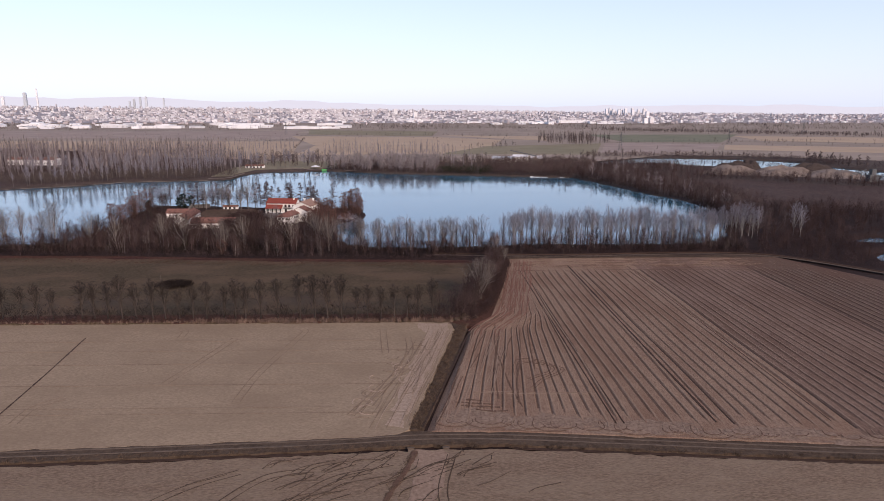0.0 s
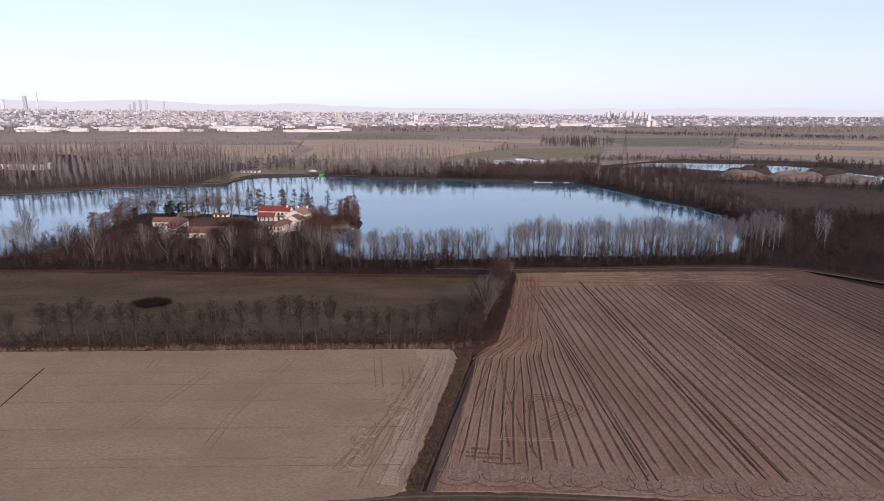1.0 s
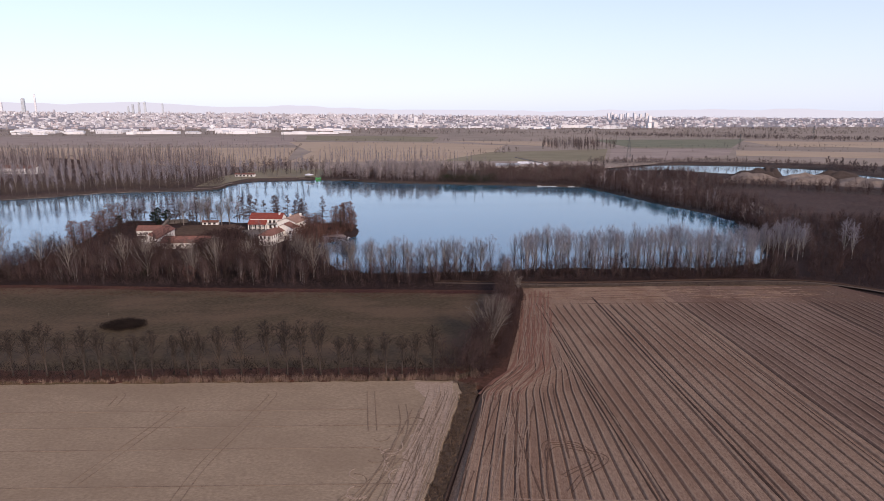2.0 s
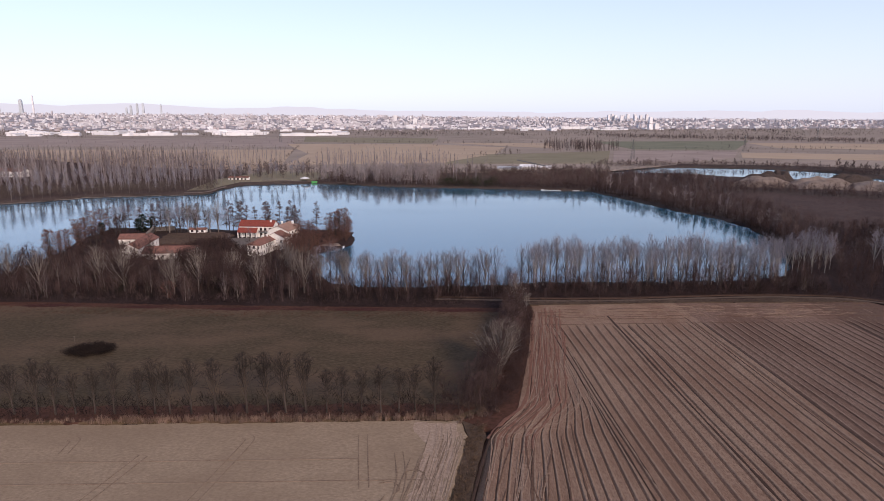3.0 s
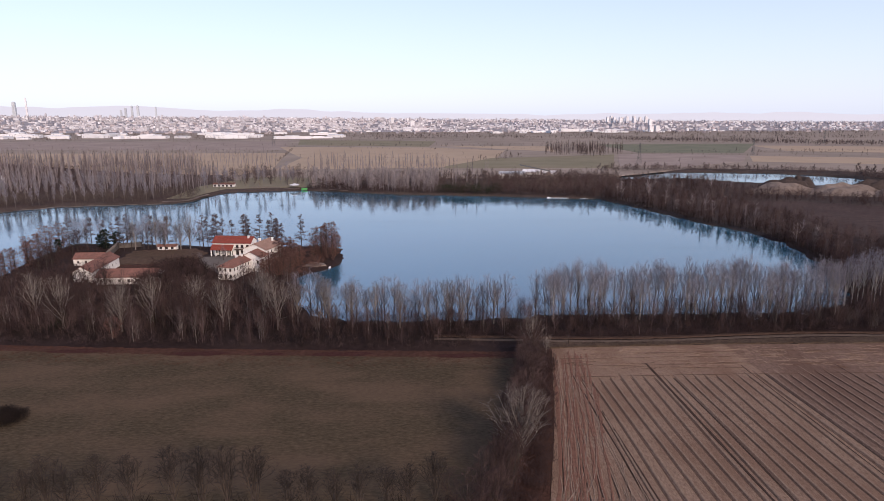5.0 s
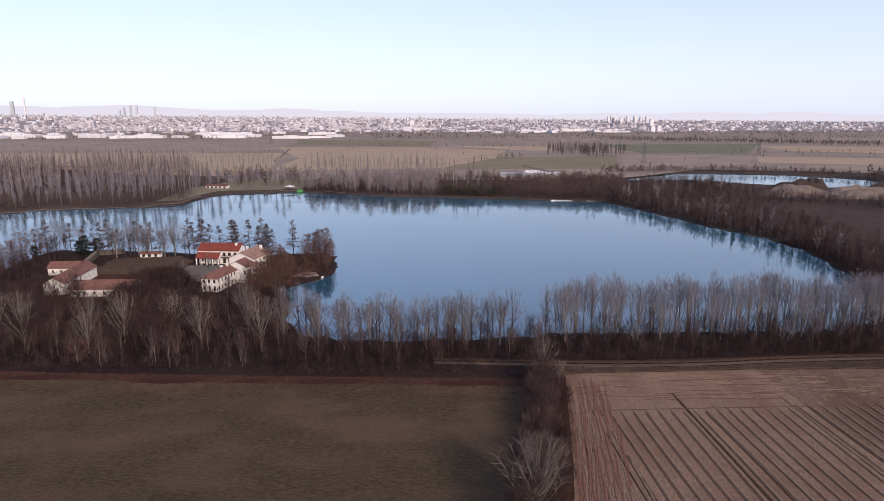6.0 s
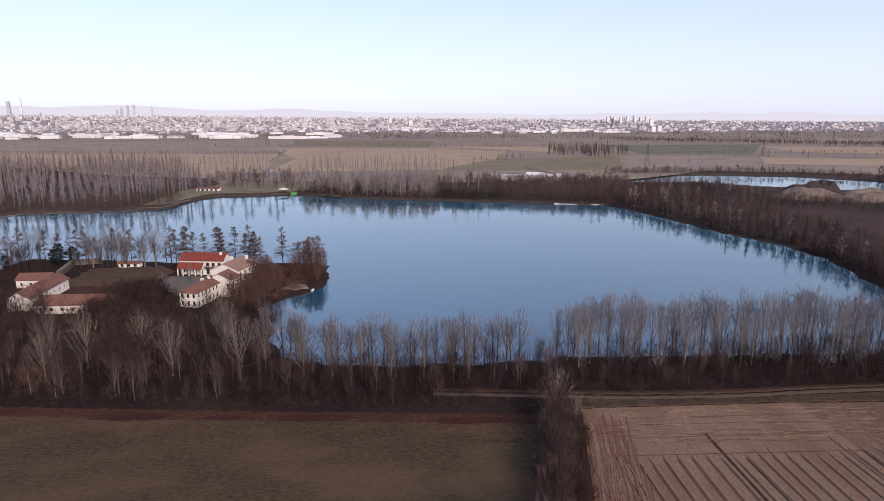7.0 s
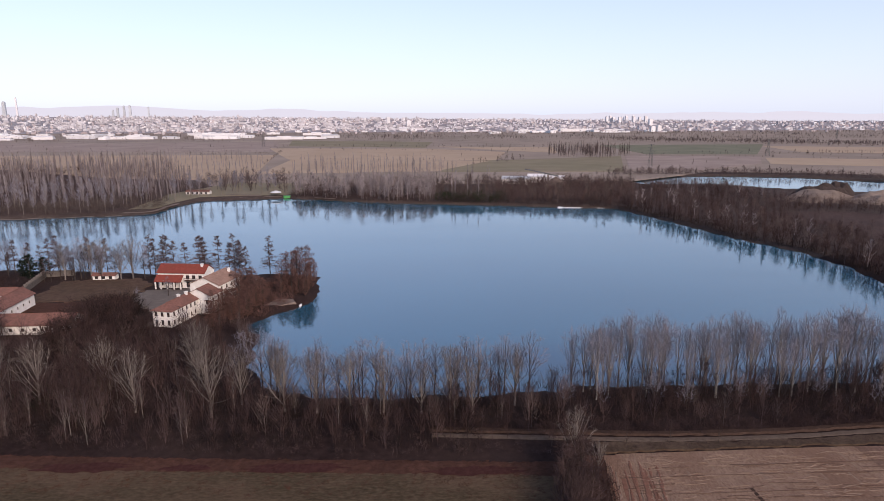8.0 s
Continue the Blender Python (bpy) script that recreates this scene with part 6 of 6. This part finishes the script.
# ---- fields of the plain ----
slab("far_plain", [(-4200, 1000), (-720, 1000), (-330, 985), (-190, 740), (0, 750), (190, 755), (330, 860), (460, 830), (620, 720), (2500, 700), (4500, 2600), (-4600, 2600)], 0.12, M["far_plain"], "wide brown and olive plain", "plain", 0.6, 1.0)
for nm, poly, mt, lab in (
        ("far_field_1", [(-1900, 1760), (-345, 1700), (-255, 1310), (-1500, 1380)], "far_brown", "wide ploughed field of the plain"),
        ("far_field_2", [(-1300, 1250), (-240, 1210), (-185, 870), (-205, 800), (-330, 830), (-620, 1015)], "far_tan", "dry field planted with young poplars"),
        ("far_field_3", [(-300, 1425), (5, 1385), (150, 1265), (110, 1060), (-195, 1100), (-235, 1220)], "far_tan", "pale dry field of the plain"),
        ("far_field_4", [(-330, 1800), (30, 1690), (10, 1420), (-280, 1510)], "far_olive", "olive grass field of the plain"),
        ("far_field_5", [(35, 1465), (265, 1410), (235, 1230), (160, 1300)], "far_tan", "narrow pale dry field"),
        ("far_field_6", [(45, 1055), (120, 1060), (315, 1135), (235, 870), (25, 880)], "far_olive", "olive grass field beyond the lake"),
        ("far_field_7", [(380, 1490), (735, 1490), (545, 1160), (370, 1180)], "far_green", "green winter wheat field"),
        ("far_field_8", [(325, 1145), (520, 1105), (450, 970), (330, 880), (250, 895)], "far_brown", "brown field beside the quarry lake"),
        ("far_field_9", [(515, 1080), (900, 960), (800, 840), (460, 965)], "far_tan", "pale dry field beyond the quarry lake"),
        ("far_field_10", [(690, 1410), (1300, 1240), (1000, 1060), (650, 1215)], "far_tan", "pale stubble field of the plain"),
        ("far_field_11", [(-190, 1095), (100, 1050), (20, 890), (-180, 870)], "far_tan", "dry field with rows of poplars"),
        ("far_field_12", [(-700, 760), (-1500, 720), (-2200, 1200), (-1300, 1240), (-640, 1020)], "far_brown", "brown field behind the plantation")):
    slab(nm, poly, 0.22 + 0.02 * int(nm.split("_")[-1]), M[mt], lab, "field", 0.6, 1.0)
hedges = []
for x0, y0, x1, y1, gap in ((-1500, 1385, -260, 1312, 9), (-1300, 1255, -245, 1213, 11), (-300, 1428, 150, 1270, 12), (-900, 1500, 380, 1490, 13), (160, 1300, 380, 1490, 12), (380, 1185, 760, 1180, 10), (330, 1145, 520, 1108, 9),
                            (515, 1085, 900, 965, 11), (650, 1215, 1300, 1245, 12), (-1900, 1770, 700, 1720, 9), (200, 1600, 1500, 1560, 12), (-195, 1098, 110, 1058, 14), (110, 1060, 160, 1290, 12)):
    hedges += spots([(x0, y0), (x1, y1)], gap, 2.5, 0.12, 0.5)
stuff("far_hedges", M["far_twig"], fars, hedges, "low hedges between the fields of the plain", "hedges")
stuff("copse", M["far_twig"], plumes, fill([(200, 1140), (280, 1085), (350, 1175), (320, 1290), (230, 1280)], 190, 0.6, 0.9), "bare copse standing in the fields", "trees")

# ---- city on the horizon ----
rc = random.Random(77)


def block(w, l, h, pitch=0.0):
    """A far building: walls, parapet or pitched roof, and bands of windows set in."""
    b = Build()
    fl = max(int(h / 3.4), 1)
    b.box(-w / 2, -l / 2, -6, w / 2, l / 2, h)
    if pitch:
        b.face((-w / 2 - 0.5, -l / 2 - 0.5, h), (w / 2 + 0.5, -l / 2 - 0.5, h), (w / 2 + 0.5, 0, h + pitch), (-w / 2 - 0.5, 0, h + pitch))
        b.face((-w / 2 - 0.5, 0, h + pitch), (w / 2 + 0.5, 0, h + pitch), (w / 2 + 0.5, l / 2 + 0.5, h), (-w / 2 - 0.5, l / 2 + 0.5, h))
    else:
        b.box(-w / 5, -l / 5, h, w / 6, l / 5, h + 2.2)
    return b


town = [block(w * 0.52, l * 0.52, h * 0.5, p * 0.5).arrays() for w, l, h, p in ((26, 14, 9, 3), (18, 12, 12, 2.5), (40, 14, 14, 0), (22, 16, 18, 0), (16, 14, 8, 3), (30, 12, 10, 2.5), (14, 14, 24, 0), (55, 18, 12, 0))]
halls = [block(w, l, h, p).arrays() for w, l, h, p in ((60, 24, 7, 0), (80, 28, 8, 0), (45, 24, 6, 2), (110, 30, 8, 0))]


def city(n, x_of, y0, y1, lo, hi):
    out = []
    for i in range(n):
        y = y0 + (y1 - y0) * rc.random()
        x = x_of(y)
        out.append((rc.randrange(60), x, y, gz(x, y), rc.choice((0.1, 0.25, -0.2, 0.0, 1.6)), rc.uniform(lo, hi) * (1.0 if x < 0 else 0.78), rc.uniform(0.8, 1.3)))
    return out


stuff("city_blocks", M["far_wall"], town, city(2300, lambda y: rc.triangular(-0.8, 0.85, -0.4) * y, 2700, 4850, 0.8, 1.5), "crowded city buildings tinted pale by haze on the horizon", "buildings")
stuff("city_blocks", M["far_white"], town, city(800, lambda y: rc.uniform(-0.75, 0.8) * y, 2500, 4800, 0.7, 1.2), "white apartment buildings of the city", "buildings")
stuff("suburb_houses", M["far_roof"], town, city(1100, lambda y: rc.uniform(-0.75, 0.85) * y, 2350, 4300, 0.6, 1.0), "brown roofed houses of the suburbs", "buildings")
stuff("warehouses", M["far_white"], halls, city(46, lambda y: rc.uniform(-0.7, -0.12) * y, 1880, 2350, 0.7, 1.1) + city(26, lambda y: rc.uniform(-0.1, 0.4) * y, 2350, 2900, 0.7, 1.1), "long white warehouses at the city's edge", "buildings")
far_trees = []
for k in range(6400):
    y = 1830 + 2900 * rc.random() ** 1.3
    x = rc.uniform(-0.85, 0.95) * y
    patch = noise.noise((x * 0.004, y * 0.009, 5.0))
    if patch < (-0.12 if x < 0 else -0.42):
        continue
    far_trees.append((rc.randrange(60), x, y, gz(x, y), rc.uniform(0, 6.28), (0.5 + y / 5500) * rc.uniform(0.7, 1.2), 0.9))
for k in range(1000):
    t = rc.random()
    x, y = 480 + 620 * t + rc.gauss(0, 25), 1800 - 420 * t + rc.gauss(0, 60)
    far_trees.append((rc.randrange(60), x, y, gz(x, y), rc.uniform(0, 6.28), rc.uniform(0.6, 1.0), 0.9))
for k in range(60):
    cx, cy = rc.uniform(-0.75, 0.6) * 2000, rc.uniform(1800, 2380)
    for q in range(rc.randrange(5, 22)):
        x, y = cx + rc.gauss(0, 40), cy + rc.gauss(0, 14)
        far_trees.append((rc.randrange(60), x, y, gz(x, y), rc.uniform(0, 6.28), rc.uniform(0.5, 0.95), 0.9))
# Trees beyond 2450 m get the haze-tinted twig colour.
stuff("far_woods", M["hazy_twig"], fars, [p for p in far_trees if p[2] > 2450], "haze-tinted belts of trees within the city", "trees")
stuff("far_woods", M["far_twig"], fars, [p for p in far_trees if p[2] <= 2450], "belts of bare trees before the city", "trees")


def tower(name, x, y, w, l, h, mat, label, taper=1.0, group="city towers"):
    t = thing(name, pose(x, y, gz(x, y) - 2, 0, 0, 10), label, "tower", group)
    b = Build()
    k = [(sx * w / 2, sy * l / 2) for sx, sy in ((-1, -1), (1, -1), (1, 1), (-1, 1))]
    for i in range(4):
        (ax, ay), (bx, by) = k[i], k[(i + 1) % 4]
        b.face((ax, ay, 0), (bx, by, 0), (bx * taper, by * taper, h), (ax * taper, ay * taper, h))
    b.face(*[(x0 * taper, y0 * taper, h) for x0, y0 in k])
    part("body", b, M[mat], t)
    b = Build()
    b.box(-w * 0.25, -l * 0.25, h, w * 0.25, l * 0.25, h + h * 0.05)
    part("roof_house", b, M[mat], t)


for px_, w, top, mt, lab in ((-741, 30, 95, "far_grey", "grey glass skyscraper on the horizon"), (-720, 14, 120, "far_white", "slim white skyscraper on the horizon"), (-560, 16, 48, "far_grey", "grey glass office tower on the horizon"),
                             (-552, 20, 62, "far_grey", "grey glass office tower on the horizon"), (-541, 18, 75, "far_grey", "grey glass office tower on the horizon"), (-531, 22, 78, "far_grey", "tall grey office tower on the horizon"), (-500, 14, 70, "far_grey", "slim grey tower on the horizon"),
                             (-780, 26, 70, "far_white", "white tower at the city's edge")):
    tower("skyscraper", (px_ / 1109 + 0.0317) * 4640, 4800, w * 0.75, w * 0.75, top * 1.08, mt, lab, 0.9)
for i in range(11):
    tower("apartment_tower", 1125 + i * 25 + rc.uniform(-6, 6), 4000 + rc.uniform(-60, 60), 15, 13, rc.uniform(30, 42), "far_white", "white apartment tower in a row", 1.0, "apartment towers")
for x, y, w, h in ((855, 2480, 16, 22), (882, 2490, 16, 24), (590, 2560, 130, 12), (1180, 3400, 18, 34), (-60, 3300, 20, 30), (-180, 3700, 20, 36)):
    tower("apartment_tower" if w < 100 else "warehouse", x, y, w, 14, h, "far_white", "white tall apartment block" if w < 100 else "long white warehouse on the plain", 1.0, "")

# hills behind the city; a faint glow stands in for their haze
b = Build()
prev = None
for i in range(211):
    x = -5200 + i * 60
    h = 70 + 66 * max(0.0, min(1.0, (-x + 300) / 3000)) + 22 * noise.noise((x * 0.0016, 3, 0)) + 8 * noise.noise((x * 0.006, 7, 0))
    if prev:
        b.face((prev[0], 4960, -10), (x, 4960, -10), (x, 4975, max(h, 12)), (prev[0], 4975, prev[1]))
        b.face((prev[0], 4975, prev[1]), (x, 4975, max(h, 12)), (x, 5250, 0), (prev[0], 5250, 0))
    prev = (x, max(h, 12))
hm = bpy.data.materials.new("glowing_hills")
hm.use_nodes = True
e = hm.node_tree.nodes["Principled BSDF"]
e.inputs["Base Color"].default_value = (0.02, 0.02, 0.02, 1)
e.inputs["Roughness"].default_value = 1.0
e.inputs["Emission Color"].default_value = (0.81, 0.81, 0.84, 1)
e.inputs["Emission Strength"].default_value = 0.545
structure("backdrop", b, hm, "faintly glowing hazy hills far behind the city", "hills")
